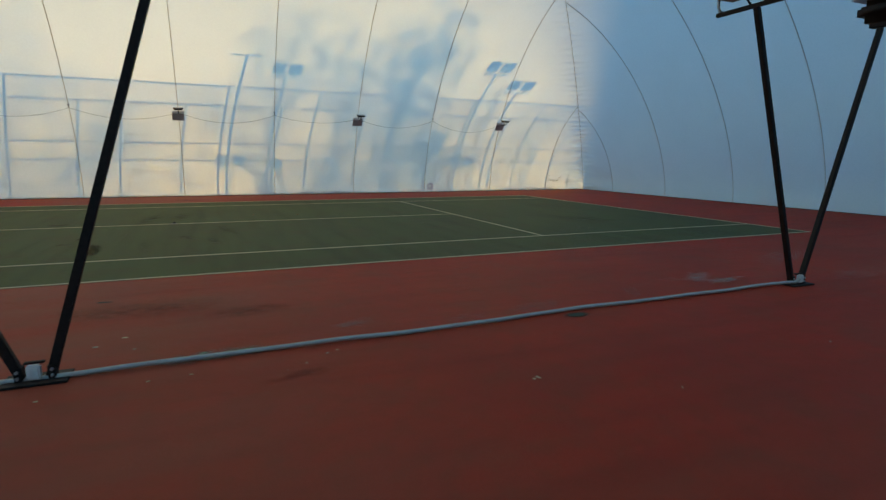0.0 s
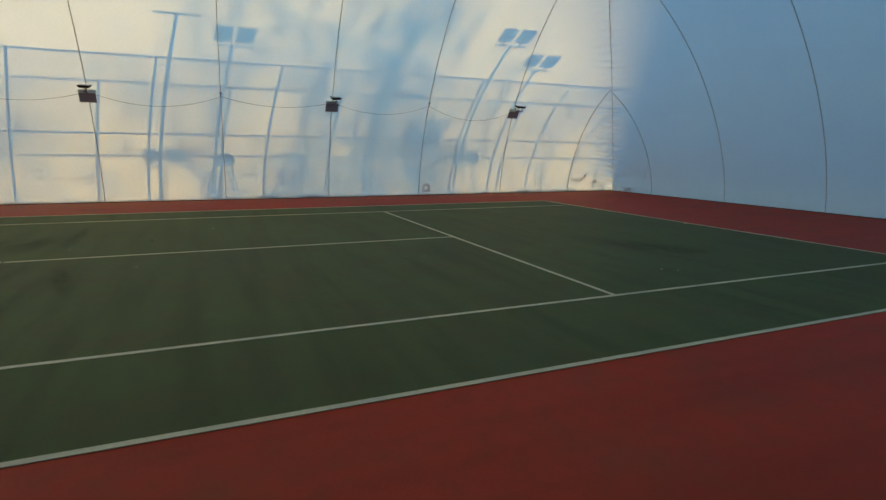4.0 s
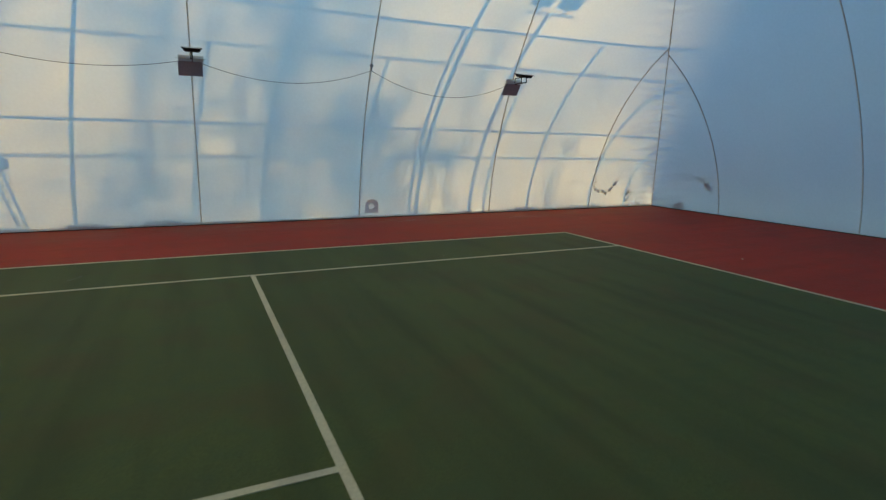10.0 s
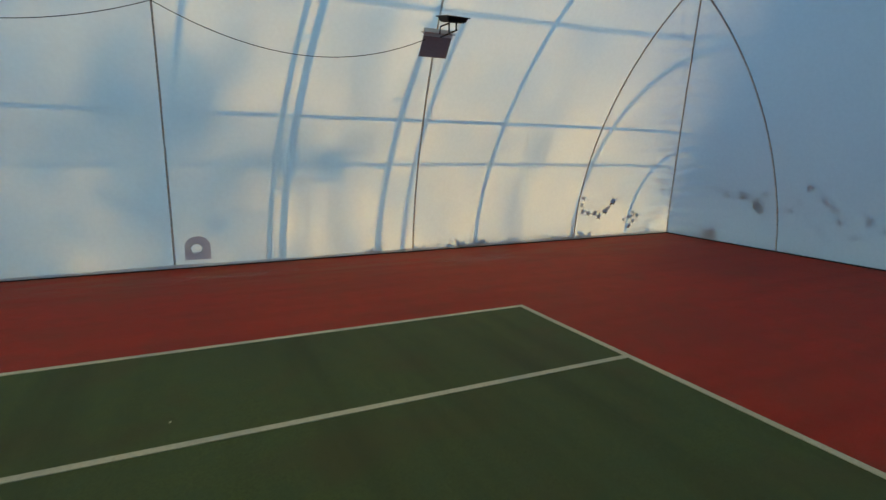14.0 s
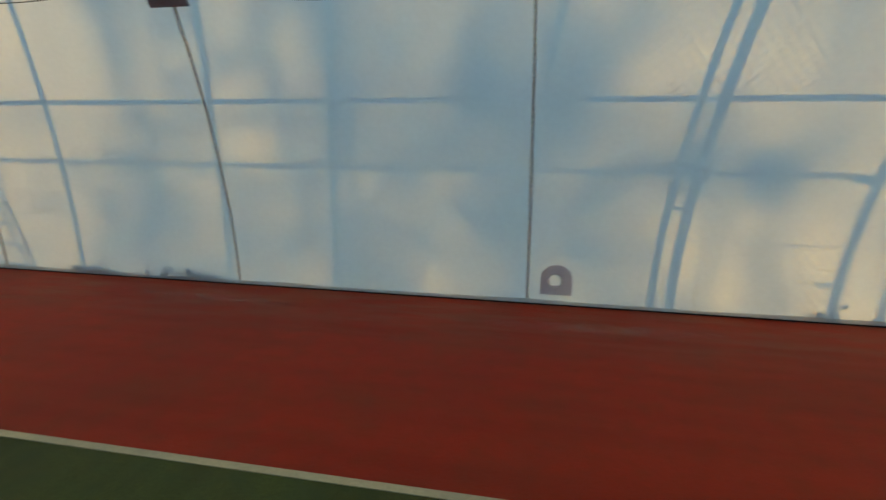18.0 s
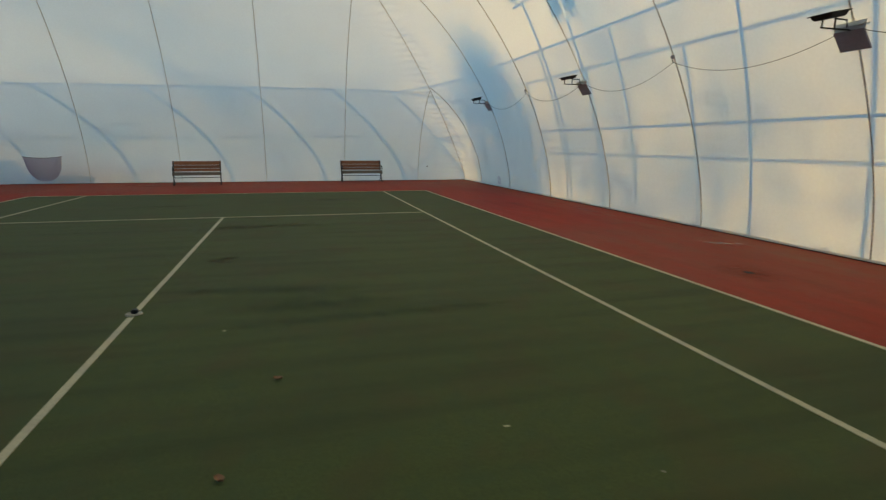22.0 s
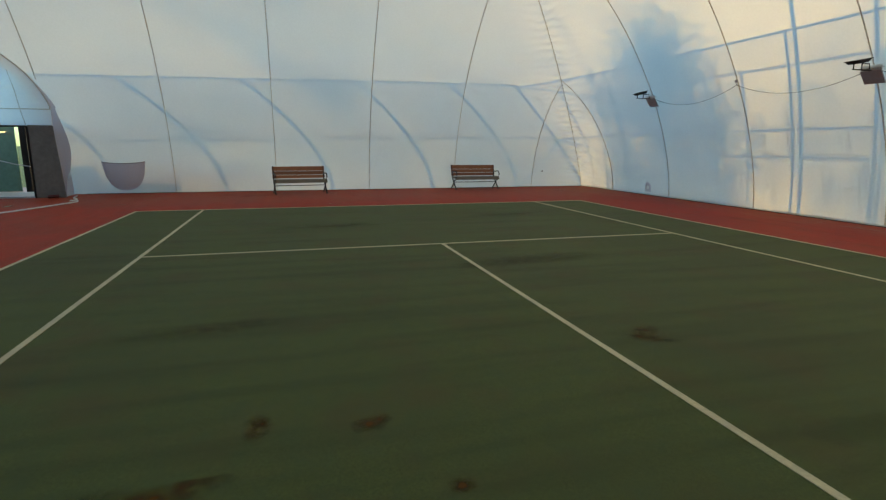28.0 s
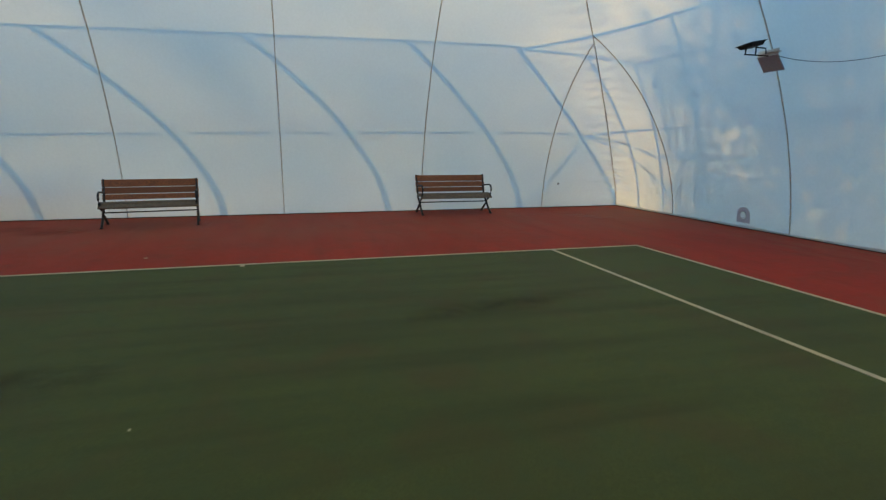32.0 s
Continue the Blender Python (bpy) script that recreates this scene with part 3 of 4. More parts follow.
def tree(x, y, h, crown, n, leaf, seed, label, loose=0.20, limbs=26):
    rnd = random.Random(seed)
    t = empty("tree", pose(x, y, -0.03))
    verts, faces = [], []
    tube_data([(0, 0, 0), (0.05, 0.03, h * 0.3), (-0.05, 0.06, h * 0.62), (0.0, 0.0, h * 0.95)], 0.11, 8, True, verts, faces, taper=0.15)
    tips = []
    for k in range(limbs):
        a = rnd.uniform(0, 6.283)
        z1 = rnd.uniform(0.16, 0.98)
        ln = crown * math.sqrt(max(0.06, 1 - ((z1 - 0.56) / 0.45) ** 2)) * rnd.uniform(0.3, 1.0)
        p0 = Vector((0, 0, h * z1 * 0.72))
        p2 = Vector((math.cos(a) * ln, math.sin(a) * ln, h * z1))
        p1 = p0.lerp(p2, 0.5) + Vector((0, 0, -0.03 * ln))
        tube_data([p0, p1, p2], 0.027, 5, True, verts, faces, taper=0.2)
        tips += [p2, p0.lerp(p2, 0.8), p0.lerp(p2, 0.62)]
    raw("trunk", verts, faces, M_BARK, t, smooth=True)
    lv, lf = [], []
    for k in range(n):
        c = rnd.choice(tips) + Vector((rnd.gauss(0, 1), rnd.gauss(0, 1), rnd.gauss(0, 0.8))) * crown * loose
        if c.z < 0.1:
            continue
        q = Euler((rnd.uniform(0, 6.28), rnd.uniform(0, 6.28), rnd.uniform(0, 6.28))).to_matrix()
        s = leaf * rnd.uniform(0.5, 1.3)
        b = len(lv)
        for u, v, w in ((-1, 0, 0), (0, -0.55, 0.12), (1, 0, 0), (0, 0.55, 0.12)):
            lv.append(c + q @ Vector((u * s, v * s, w * s)))
        lf.append((b, b + 1, b + 2, b + 3))
    o = raw("crown", lv, lf, M_LEAF, t)
    tagged(t, label, "tree")


tree(-8.7, 46.0, 12.7, 2.5, 4200, 0.12, 3, "tall tree with loose foliage beyond the courts", 0.23, limbs=80)
tree(-11.0, 46.6, 11.7, 1.9, 1700, 0.12, 9, "tall slim tree with loose foliage beyond the courts", 0.22, limbs=40)
tree(-7.4, 47.2, 8.8, 2.2, 3400, 0.12, 4, "broad tree with loose foliage beyond the courts", 0.14, limbs=40)
tree(-18.7, 24.2, 7.2, 2.3, 21000, 0.06, 5, "bushy tree with dense feathery foliage behind the fence", 0.29, limbs=90)
tree(-20.7, 24.6, 6.1, 1.3, 6600, 0.06, 6, "bushy tree with dense feathery foliage behind the fence", 0.30, limbs=50)
tree(-16.7, 24.0, 5.5, 1.3, 5600, 0.06, 8, "small bushy tree with dense foliage behind the fence", 0.32, limbs=44)
# the first two are extra tall, added unseen to dim the west wall
for k in range(0, 13):
    tree((-43.4, -40.9)[k] if k < 2 else -44 + 3.9 * k + 1.4 * math.sin(k * 2.1), 54 + 4 * math.sin(k * 1.7), (16.5 if k < 2 else 11.9) + 1.5 * math.sin(k * 2.9), 3.5, (2700, 2500, 800, 1100)[k] if k < 4 else 2900 if k < 8 else 1100, 0.10, 20 + k, "distant tree of a row beyond the courts", 0.28 if k < 4 else 0.15, limbs=40)


# trees out of sight, added to hold sky light off the east wall
for k in range(6):
    tree(27.5 + 1.2 * math.sin(k * 2.3), -24.0 + 7.5 * k, 9.5 + math.sin(k * 1.3), 3.6, 1700, 0.26, 60 + k, "unseen tall tree added to dim the sky over the east wall", 0.22, limbs=40)


def hedge(x, y0, y1, h):
    """An unseen ivy-grown hedge along the east side, added to dim that wall."""
    rnd = random.Random(77)
    t = empty("hedge", pose(x, 0, -0.03))
    for k in range(int((y1 - y0) / 0.9)):
        y = y0 + 0.9 * k + rnd.uniform(-0.1, 0.1)
        tube("stem", [(0, y, 0), (rnd.uniform(-0.1, 0.1), y + 0.1, h * 0.5), (rnd.uniform(-0.2, 0.2), y, h * 0.92)], 0.03, M_BARK, t, n=5, taper=0.3)
    lv, lf = [], []
    for k in range(9000):
        z = 1.0 + (h - 1.0) * rnd.random() ** 0.9
        c = Vector((rnd.gauss(0, 0.30), rnd.uniform(y0, y1), z + 0.25 * math.sin(k)))
        q = Euler((rnd.uniform(0, 6.28), rnd.uniform(0, 6.28), rnd.uniform(0, 6.28))).to_matrix()
        a = rnd.uniform(0.09, 0.19)
        b = len(lv)
        for u, v, w in ((-1, 0, 0), (0, -0.55, 0.12), (1, 0, 0), (0, 0.55, 0.12)):
            lv.append(c + q @ Vector((u * a, v * a, w * a)))
        lf.append((b, b + 1, b + 2, b + 3))
    raw("foliage", lv, lf, M_DEADLEAF, t)
    tagged(t, "unseen ivy-grown hedge added to dim the east wall", "hedge")


hedge(22.6, -28.0, 12.0, 2.5)


# ---- wall lamps along the north side ----
def tray(m):
    """A shallow lamp body, wider at its rim."""
    bm = bmesh.new()
    r = bmesh.ops.create_cube(bm, size=1.0)
    for v in r["verts"]:
        k = 1.0 if v.co.z > 0 else 0.80
        v.co = m @ Vector((v.co.x * 0.27 * k, v.co.y * 0.28 * k, v.co.z * 0.058))
    bmesh.ops.bevel(bm, geom=bm.edges[:], offset=0.01, segments=2, affect="EDGES")
    return bm


def wall_y(x, z):
    """How far north the fabric stands at that height."""
    lo, hi = 0.0, 4.0
    for _ in range(40):
        m = (lo + hi) / 2
        lo, hi = (m, hi) if dome_z(x, YN - m) < z else (lo, m)
    return YN - hi


def lamp_pose(x):
    return pose(x, wall_y(x, 2.7) - wall_y(0.0, 2.7) - 0.045, 0)


def wall_lamp(x, lean=0):
    w = empty("wall_lamp", lamp_pose(x))
    m = pose(0.02, 7.24, 2.88, 11, lean, 0)
    body = part("floodlight", tray(m), M_BLACK, w)
    part("lens", boxed(0, 0, 0.034, 0.24, 0.25, 0.004, m), M_LENS, body)
    part("rim", boxed(0, 0, 0.025, 0.295, 0.305, 0.010, m, 0.004), M_BLACK, body)
    for dy in (-0.09, 0.09):
        tube("yoke", [(0.02, 7.24 + dy, 2.87 + 0.19 * dy), (0.02, 7.24 + dy, 2.75)], 0.010, M_BLACK, w, n=6)
    tube("arm", [(0.02, 7.13, 2.75), (0.02, 7.56, 2.75)], 0.009, M_BLACK, w, n=6)
    part("mounting_box", boxed(0, 7.58, 2.795, 0.45, 0.085, 0.095, None, 0.04), M_WHITE, w, "white rounded mounting box")
    tube("cable_tail", [(0.0, 7.54, 2.78), (0.0, 7.52, 2.86), (0.01, 7.40, 2.86), (0.02, 7.32, 2.86)], 0.010, M_BLACK, w, n=6)
    part("plate", boxed(0, 0, 0, 0.36, 0.015, 0.255, pose(-0.01, 7.655, 2.65, 36, 0, 0)), M_MAUVE, w, "mauve-grey plate")
    tagged(w, "black floodlight with a grey plate fixed to the dome seam", "lamp", group="wall lamps")
    return w


lamps = [wall_lamp(-0.07)]
LAMP_X, CLIP_X = (-11.87, -6.0, -0.07, 5.92, 11.9), (-8.94, -3.07, 2.95, 8.9)
for x in LAMP_X:
    if x != -0.07:
        lamps.append(wall_lamp(x, -6) if x < -10 else copy_thing(lamps[0], lamp_pose(x)))
SAGS = (0.30, 0.28, 0.30, 0.27, 0.30, 0.20, 0.29, 0.38)
cab = empty("lamp_cable", pose(0, 0, 0))
nodes_x = sorted(LAMP_X + CLIP_X)
for a, b, sag in zip(nodes_x[:-1], nodes_x[1:], SAGS):
    la, lb = ((x, wall_y(x, 2.79) - 0.06, 2.79) if x in LAMP_X else (x, wall_y(x, 2.815) - 0.06, 2.815) for x in (a, b))
    tube("wire", arc(la, lb, sag, 20), 0.0042, M_BLACK, cab, n=5)
for x in CLIP_X:
    bm = bmesh.new()
    bmesh.ops.create_icosphere(bm, subdivisions=2, radius=0.036, matrix=Matrix.Translation((x, wall_y(x, 2.9) - 0.035, 2.90)))
    part("clip", bm, M_MAUVE, cab, smooth=True)
    tube("tie", [(x, wall_y(x, 2.9) - 0.05, 2.88), (x, wall_y(x, 2.815) - 0.06, 2.815)], 0.006, M_BLACK, cab, n=5)
tagged(cab, "thin black cable sagging between the wall lamps", "cable")


# ---- benches at the west end ----
def bench(y, x, width, turn, label):
    b = empty("bench", pose(x, y, 0.003, 0, 0, turn))
    for k, (hs, zz) in enumerate(((0.096, 0.50), (0.112, 0.612), (0.135, 0.742))):
        part("back_slat", boxed(0, 0, 0, 0.03, width, hs, pose(-0.20 - 0.30 * (zz - 0.5), 0, zz, 0, -16, 0), 0.008), M_WOOD, b)
    for k, (sx, sz, tilt) in enumerate(((0.27, 0.375, 38), (0.17, 0.418, 8), (0.055, 0.424, -3), (-0.06, 0.412, -7))):
        part("seat_slat", boxed(0, 0, 0, 0.105, width, 0.032, pose(sx, 0, sz, 0, tilt, 0), 0.008), M_SEAT, b, "weathered grey-brown slat")
    for s in (-1, 1):
        yy = s * (width / 2 - 0.03)
        tube("side_frame", [(0.29, yy, 0.37), (0.22, yy, 0.385), (0.10, yy, 0.395), (-0.10, yy, 0.385), (-0.165, yy, 0.43), (-0.20, yy, 0.52), (-0.295, yy, 0.815)], 0.021, M_IRON, b)
        tube("front_leg", [(0.26, yy, 0.37), (0.20, yy, 0.335), (0.09, yy, 0.29), (0.04, yy, 0.245), (0.07, yy, 0.19), (0.17, yy, 0.11), (0.26, yy, 0.05), (0.31, yy, 0.0)], 0.021, M_IRON, b)
        tube("back_leg", [(-0.15, yy, 0.39), (-0.11, yy, 0.33), (-0.03, yy, 0.28), (0.0, yy, 0.24), (-0.04, yy, 0.18), (-0.15, yy, 0.10), (-0.24, yy, 0.05), (-0.29, yy, 0.0)], 0.021, M_IRON, b)
        tube("armrest", [(0.22, yy, 0.385), (0.29, yy, 0.43), (0.33, yy, 0.50), (0.325, yy, 0.56), (0.28, yy, 0.605), (0.21, yy, 0.62), (0.08, yy, 0.61), (-0.08, yy, 0.595), (-0.225, yy, 0.60)], 0.018, M_IRON, b)
        for fx in (0.31, -0.29):
            part("foot", boxed(fx, yy, 0.012, 0.08, 0.05, 0.024, None, 0.006), M_IRON, b)
    tube("stretcher", [(-0.02, -width / 2 + 0.05, 0.24), (-0.02, width / 2 - 0.05, 0.24)], 0.012, M_IRON, b)
    tagged(b, label, "bench", group="benches by the west wall")


bench(-1.88, -15.88, 1.58, 7, "brown slatted park bench with black iron legs, away from the wall")
bench(3.98, -16.42, 1.58, 0, "brown slatted park bench with black iron legs, close to the wall")


# ---- V-shaped light stands between the two courts ----
def v_stand(x, label):
    v = empty("light_stand", pose(x, -8.455, 0.0))
    part("base_plate", boxed(0, 0, 0.008, 0.36, 0.22, 0.016, None, 0.004), M_BLACK, v)
    part("junction_box", boxed(0.0, -0.05, 0.078, 0.075, 0.05, 0.09, None, 0.010), M_WHITE, v, "pale grey junction box")
    part("box_clip", boxed(0.0, -0.02, 0.130, 0.11, 0.03, 0.014, None, 0.003), M_BLACK, v)
    for s in (-1, 1):
        top = 2.93
        p0, p1 = Vector((s * 0.075, 0, 0.02)), Vector((s * 0.07 + (0.30 if s > 0 else -0.355) * top, 0, top))
        d = p1 - p0
        m = Matrix.Translation((p0 + p1) / 2) @ d.to_track_quat("Z", "Y").to_matrix().to_4x4()
        part("leg", boxed(0, 0, 0, 0.054, 0.054, d.length, m, 0.005), M_BLACK, v)
        part("clamp", boxed(s * 0.088, -0.003, 0.060, 0.045, 0.07, 0.09, None, 0.004), M_BLACK, v)
        for k in (0.04, 0.08):
            bm = bmesh.new()
            bmesh.ops.create_cone(bm, cap_ends=True, segments=8, radius1=0.010, radius2=0.010, depth=0.02, matrix=pose(s * 0.092, -0.042, k, 90, 0, 0))
            part("bolt", bm, M_GALV, v)
        if s < 0:
            # long lamp lying across the leg, carried by a bent tube
            part("crossarm", boxed(p1.x, 0, top + 0.01, 0.045, 0.92, 0.04, None, 0.004), M_BLACK, v)
            tube("yoke", [(p1.x, -0.40, top + 0.03), (p1.x, -0.43, top + 0.045), (p1.x, -0.455, top + 0.10), (p1.x, -0.455, top + 0.18)], 0.017, M_GALV, v, n=8)
            tube("yoke", [(p1.x, 0.40, top + 0.03), (p1.x, 0.43, top + 0.045), (p1.x, 0.455, top + 0.10), (p1.x, 0.455, top + 0.18)], 0.017, M_GALV, v, n=8)
            for sy in (-0.10, 0.06):
                tube("strut", [(p1.x, sy, top + 0.02), (p1.x + 0.02, sy + 0.10, top + 0.14)], 0.012, M_BLACK, v, n=6)
            bm = boxed(p1.x, -0.10, top + 0.235, 0.36, 1.10, 0.20, None, 0.08)
            hs = part("lamp_housing", bm, M_CANVAS, v, "cream lamp housing", True)
            part("rim", boxed(p1.x, -0.10, top + 0.335, 0.40, 1.14, 0.02, None, 0.006), M_GALV, hs)
        else:
            # short black lamp sitting on the leg, with a curled cable beside it
            part("bracket", boxed(p1.x, 0, top + 0.03, 0.10, 0.20, 0.05, None, 0.006), M_BLACK, v)
            bm = boxed(p1.x + 0.04, 0.02, top + 0.20, 0.34, 0.46, 0.26, None, 0.09)
            hs = part("lamp_housing", bm, M_BLACK, v, "black lamp housing", True)
            part("rim", boxed(p1.x + 0.04, 0.02, top + 0.335, 0.38, 0.50, 0.02, None, 0.006), M_GALV, hs)
            loop = [(p1.x - 0.08, -0.20 + 0.10 * math.cos(a), top + 0.12 + 0.11 * math.sin(a)) for a in [0.4 + 4.6 * k / 16 for k in range(17)]]
            tube("cable_loop", loop, 0.014, M_IRON, v, n=8)
    tagged(v, label, "light stand", group="light stands")


v_stand(6.94, "black V-shaped steel light stand bolted to the red floor")
v_stand(-0.345, "black V-shaped steel light stand bolted to the red floor")
cpts = []
for k in range(-60, 181):
    x = -0.30 + 7.29 * k / 180
    step_up = 0.044 / (1 + math.exp(-(x - 3.2) / 0.12))                      # it kinks a little half way
    cpts.append((x, -8.462 + step_up + 0.009 * math.sin(x * 2.3 - 1.2) + 0.003 * math.sin(x * 8.3), 0.022 + 0.003 * math.sin(x * 5.1)))
cpts[-9:] = [(6.68, -8.435, 0.028), (6.74, -8.455, 0.038), (6.80, -8.485, 0.042), (6.85, -8.510, 0.045), (6.89, -8.512, 0.058), (6.92, -8.508, 0.08)]     # up on to the stand's plate and into its box


def corrugated(name, pts, r, pitch, mat):
    """A ribbed hose along a line of points."""
    fine = []
    for a, b in zip(pts[:-1], pts[1:]):
        a, b = Vector(a), Vector(b)
        n = max(1, round((b - a).length / pitch))
        fine += [a.lerp(b, k / n) for k in range(n)]
    fine.append(Vector(pts[-1]))
    v, f = tube_data(fine, r, 10)
    for i, p in enumerate(fine):
        if i % 2:
            for k in range(10):
                v[i * 10 + k] = p + (v[i * 10 + k] - p) * 0.78
    return raw(name, v, f, mat, None, "", True)


tagged(corrugated("conduit", cpts, 0.0195, 0.011, M_CONDUIT), "grey ribbed plastic conduit lying on the red floor", "conduit")

# net anchor in the middle of the court
anc = empty("net_anchor", pose(0, 0, 0.003))
bm = bmesh.new()
bmesh.ops.create_cone(bm, cap_ends=True, segments=24, radius1=0.068, radius2=0.062, depth=0.012, matrix=Matrix.Translation((0, 0, 0.006)))
part("ring", bm, M_CHIP, anc, "worn pale concrete ring")
part("socket", boxed(0.01, 0.01, 0.028, 0.055, 0.05, 0.04, None, 0.008), M_IRON, anc, "rusty black steel socket")
tagged(anc, "steel net anchor in a pale ring on the centre line", "net anchor")


# ---- patches with a round eyelet at the foot of the north wall ----
def patch(x):
    p = empty("fabric_patch", pose(x, 0, 0))
    n = 18
    out = [(-0.145, 0.10), (0.145, 0.10), (0.145, 0.26)] + [(0.145 * math.cos(a), 0.26 + 0.13 * math.sin(a)) for a in [math.pi * k / n for k in range(1, n)]] + [(-0.145, 0.26)]

    def on_wall(u, z):
        lo, hi = 0.0, 1.0
        for _ in range(30):
            m = (lo + hi) / 2
            lo, hi = (m, hi) if dome_z(x + u, YN - m) < z else (lo, m)
        return (u, YN - hi - 0.012, z)
    n2 = len(out)
    ring = []
    for u, z in out:
        a = math.atan2(z - 0.235, u + 0.01)
        ring.append((-0.01 + 0.062 * math.cos(a), 0.235 + 0.062 * math.sin(a)))
    vs = [on_wall(u, z) for u, z in out] + [on_wall(u, z) for u, z in ring]
    fs = [(k, (k + 1) % n2, n2 + (k + 1) % n2, n2 + k) for k in range(n2)]
    raw("sheet", vs, fs, M_GREYFAB, p, "grey fabric sheet")
    rim = [Vector(on_wall(-0.01 + 0.064 * math.cos(2 * math.pi * k / 20), 0.235 + 0.064 * math.sin(2 * math.pi * k / 20))) for k in range(21)]
    tube("eyelet", rim, 0.006, M_WHITE, p, n=5, label="white round eyelet")
    tagged(p, "grey rounded fabric patch with a white eyelet", "fabric patch", group="wall patches")


patch(9.16)
patch(-12.95)


# ---- entrance vestibule in the west wall ----
VX, VB = -15.9, -18.2                 # front and back of the vestibule
OPEN_A, OPEN_B, OPEN_H = -9.86, -8.88, 1.90


def entrance():
    e = empty("entrance", pose(0, 0, 0))
    c, hw, zs, rise = DOOR_Y, 1.27, 2.37, 1.58
    rim = [(c + hw, 0.0), (c + hw, 0.8), (c + hw - 0.01, 1.6), (c + hw, zs)]
    rim += [(c + math.copysign(hw * abs(math.cos(a)) ** 1.45, math.cos(a)), zs + rise * math.sin(a) ** 1.45) for a in [math.pi * k / 28 for k in range(1, 28)]]
    rim += [(c - hw, zs), (c - hw, 1.6), (c - hw, 0.8), (c - hw, 0.0)]
    # fabric front above the door

    def face_x(z):
        return max(VX, -XE + 17.0 * (1 - (1 - (z / TOP) ** (1 / 0.6)) ** (1 / 2.2)) + 0.03)
    up = [(y, z) for y, z in rim if z >= zs - 1e-6]
    vs, fs, n = [], [], len(up)
    for r in range(9):
        f = r / 8
        for k, (y, z) in enumerate(up):
            fold = 0.016 * math.sin(k * 1.9 + 2.0 * f) + 0.012 * math.sin(k * 0.9 - 5.0 * f)
            x = (VX + 0.08) * (1 - f) + face_x(z) * f + fold * 4 * f * (1 - f)
            vs.append((x, c + (y - c) * f, zs + 0.5 * (1 - f) + (z - zs) * f))
    for r in range(8):
        for k in range(n):
            a, b = r * n + k, r * n + (k + 1) % n
            fs.append((a, b, b + n, a + n))
    raw("arch_fabric", vs, fs, M_ARCH, e, "white translucent arch fabric", True)
    raw("header_band", [(VX, c - hw, 1.93), (VX, c + hw, 1.93), (VX, c + hw, zs), (VX, c - hw, zs)], [(0, 1, 2, 3)], M_ARCH, e, "white fabric header band")
    tube("arch_seam", [(face_x(z) + 0.01, y, z) for y, z in up], 0.018, M_SEAM, e, n=6)
    tube("level_seam", [(VX + 0.035, c - hw, zs), (VX + 0.035, c + hw, zs)], 0.012, M_SEAM, e, n=6)
    tube("upright_seam", [(face_x(zs + rise - 0.03) + 0.01, c + 0.10, zs + rise - 0.03), (VX + 0.12, c + 0.40, zs + 1.1), (VX + 0.07, c + 0.52, zs + 0.5), (VX + 0.04, c + 0.58, zs), (VX + 0.03, c + 0.66, 1.95)], 0.008, M_SEAM, e, n=5)
    # grey flanks back to the wall

    def wall_x(z):
        return -XE + 17.0 * (1 - (1 - (max(z, 0.001) / TOP) ** (1 / 0.6)) ** (1 / 2.2))
    bulge = [(0.0, -0.27), (0.25, -0.19), (0.5, -0.11), (0.76, -0.04), (1.05, 0.03), (1.36, 0.07), (1.7, 0.05), (2.08, -0.01), (2.41, -0.06)]
    for s in (1, -1):
        fv, ff = [], []
        edge = [(z, hw + 0.12 * max(0.0, 1 - z / 1.95), hw + off) for z, off in bulge] + [(z, abs(y - c), abs(y - c) - 0.02) for y, z in rim[4:14]]
        for z, front, back in edge:
            x0 = face_x(z) if z > zs else VX
            for k in range(7):
                f = k / 6
                fold = 0.012 * math.sin(3.1 * f + 4.0 * z) * 4 * f * (1 - f)
                fv.append((x0 + (min(wall_x(z) + 0.01, x0 - 0.01) - x0) * f, c + s * (front + (back - front) * f + fold), z))
        for r in range(len(edge) - 1):
            for k in range(6):
                a = r * 7 + k
                ff.append((a, a + 1, a + 8, a + 7))
        raw("flank", fv, ff, M_GREYFAB, e, "grey fabric flank", True)
    # dark panels beside and over the opening
    bm = boxed(VX, (OPEN_B + c + hw) / 2, 0.975, 0.05, c + hw - OPEN_B, 1.95, None, 0.01)
    for v in bm.verts:
        if v.co.y > OPEN_B + 0.2:
            v.co.y += 0.12 * (1 - v.co.z / 1.95)
    part("side_panel", bm, M_DARKGREY, e, "dark grey panel")
    part("side_panel", boxed(VX, OPEN_A - 0.07, 0.97, 0.05, 0.14, 1.94, None, 0.01), M_DARKGREY, e, "dark grey panel")
    raw("curtain", [(VX + 0.02, c - hw, 0.0), (VX + 0.06, OPEN_A - 0.30, 0.0), (VX + 0.03, OPEN_A - 0.12, 0.55), (VX + 0.04, OPEN_A - 0.14, 1.94), (VX + 0.02, c - hw, 1.94)], [(0, 1, 2, 3, 4)], M_ARCH, e, "white fabric curtain")
    tube("panel_pole", [(VX + 0.09, -10.22, 0.0), (VX + 0.09, -10.22, 1.35)], 0.018, M_BLACK, e, n=6)
    part("lintel", boxed(VX, (OPEN_A + OPEN_B) / 2, (OPEN_H + 1.94) / 2, 0.06, OPEN_B - OPEN_A, 1.94 - OPEN_H), M_BLACK, e)
    for y in (OPEN_A, OPEN_B):
        part("jamb", boxed(VX + 0.005, y, OPEN_H / 2, 0.08, 0.05, OPEN_H, None, 0.004), M_BLACK, e)
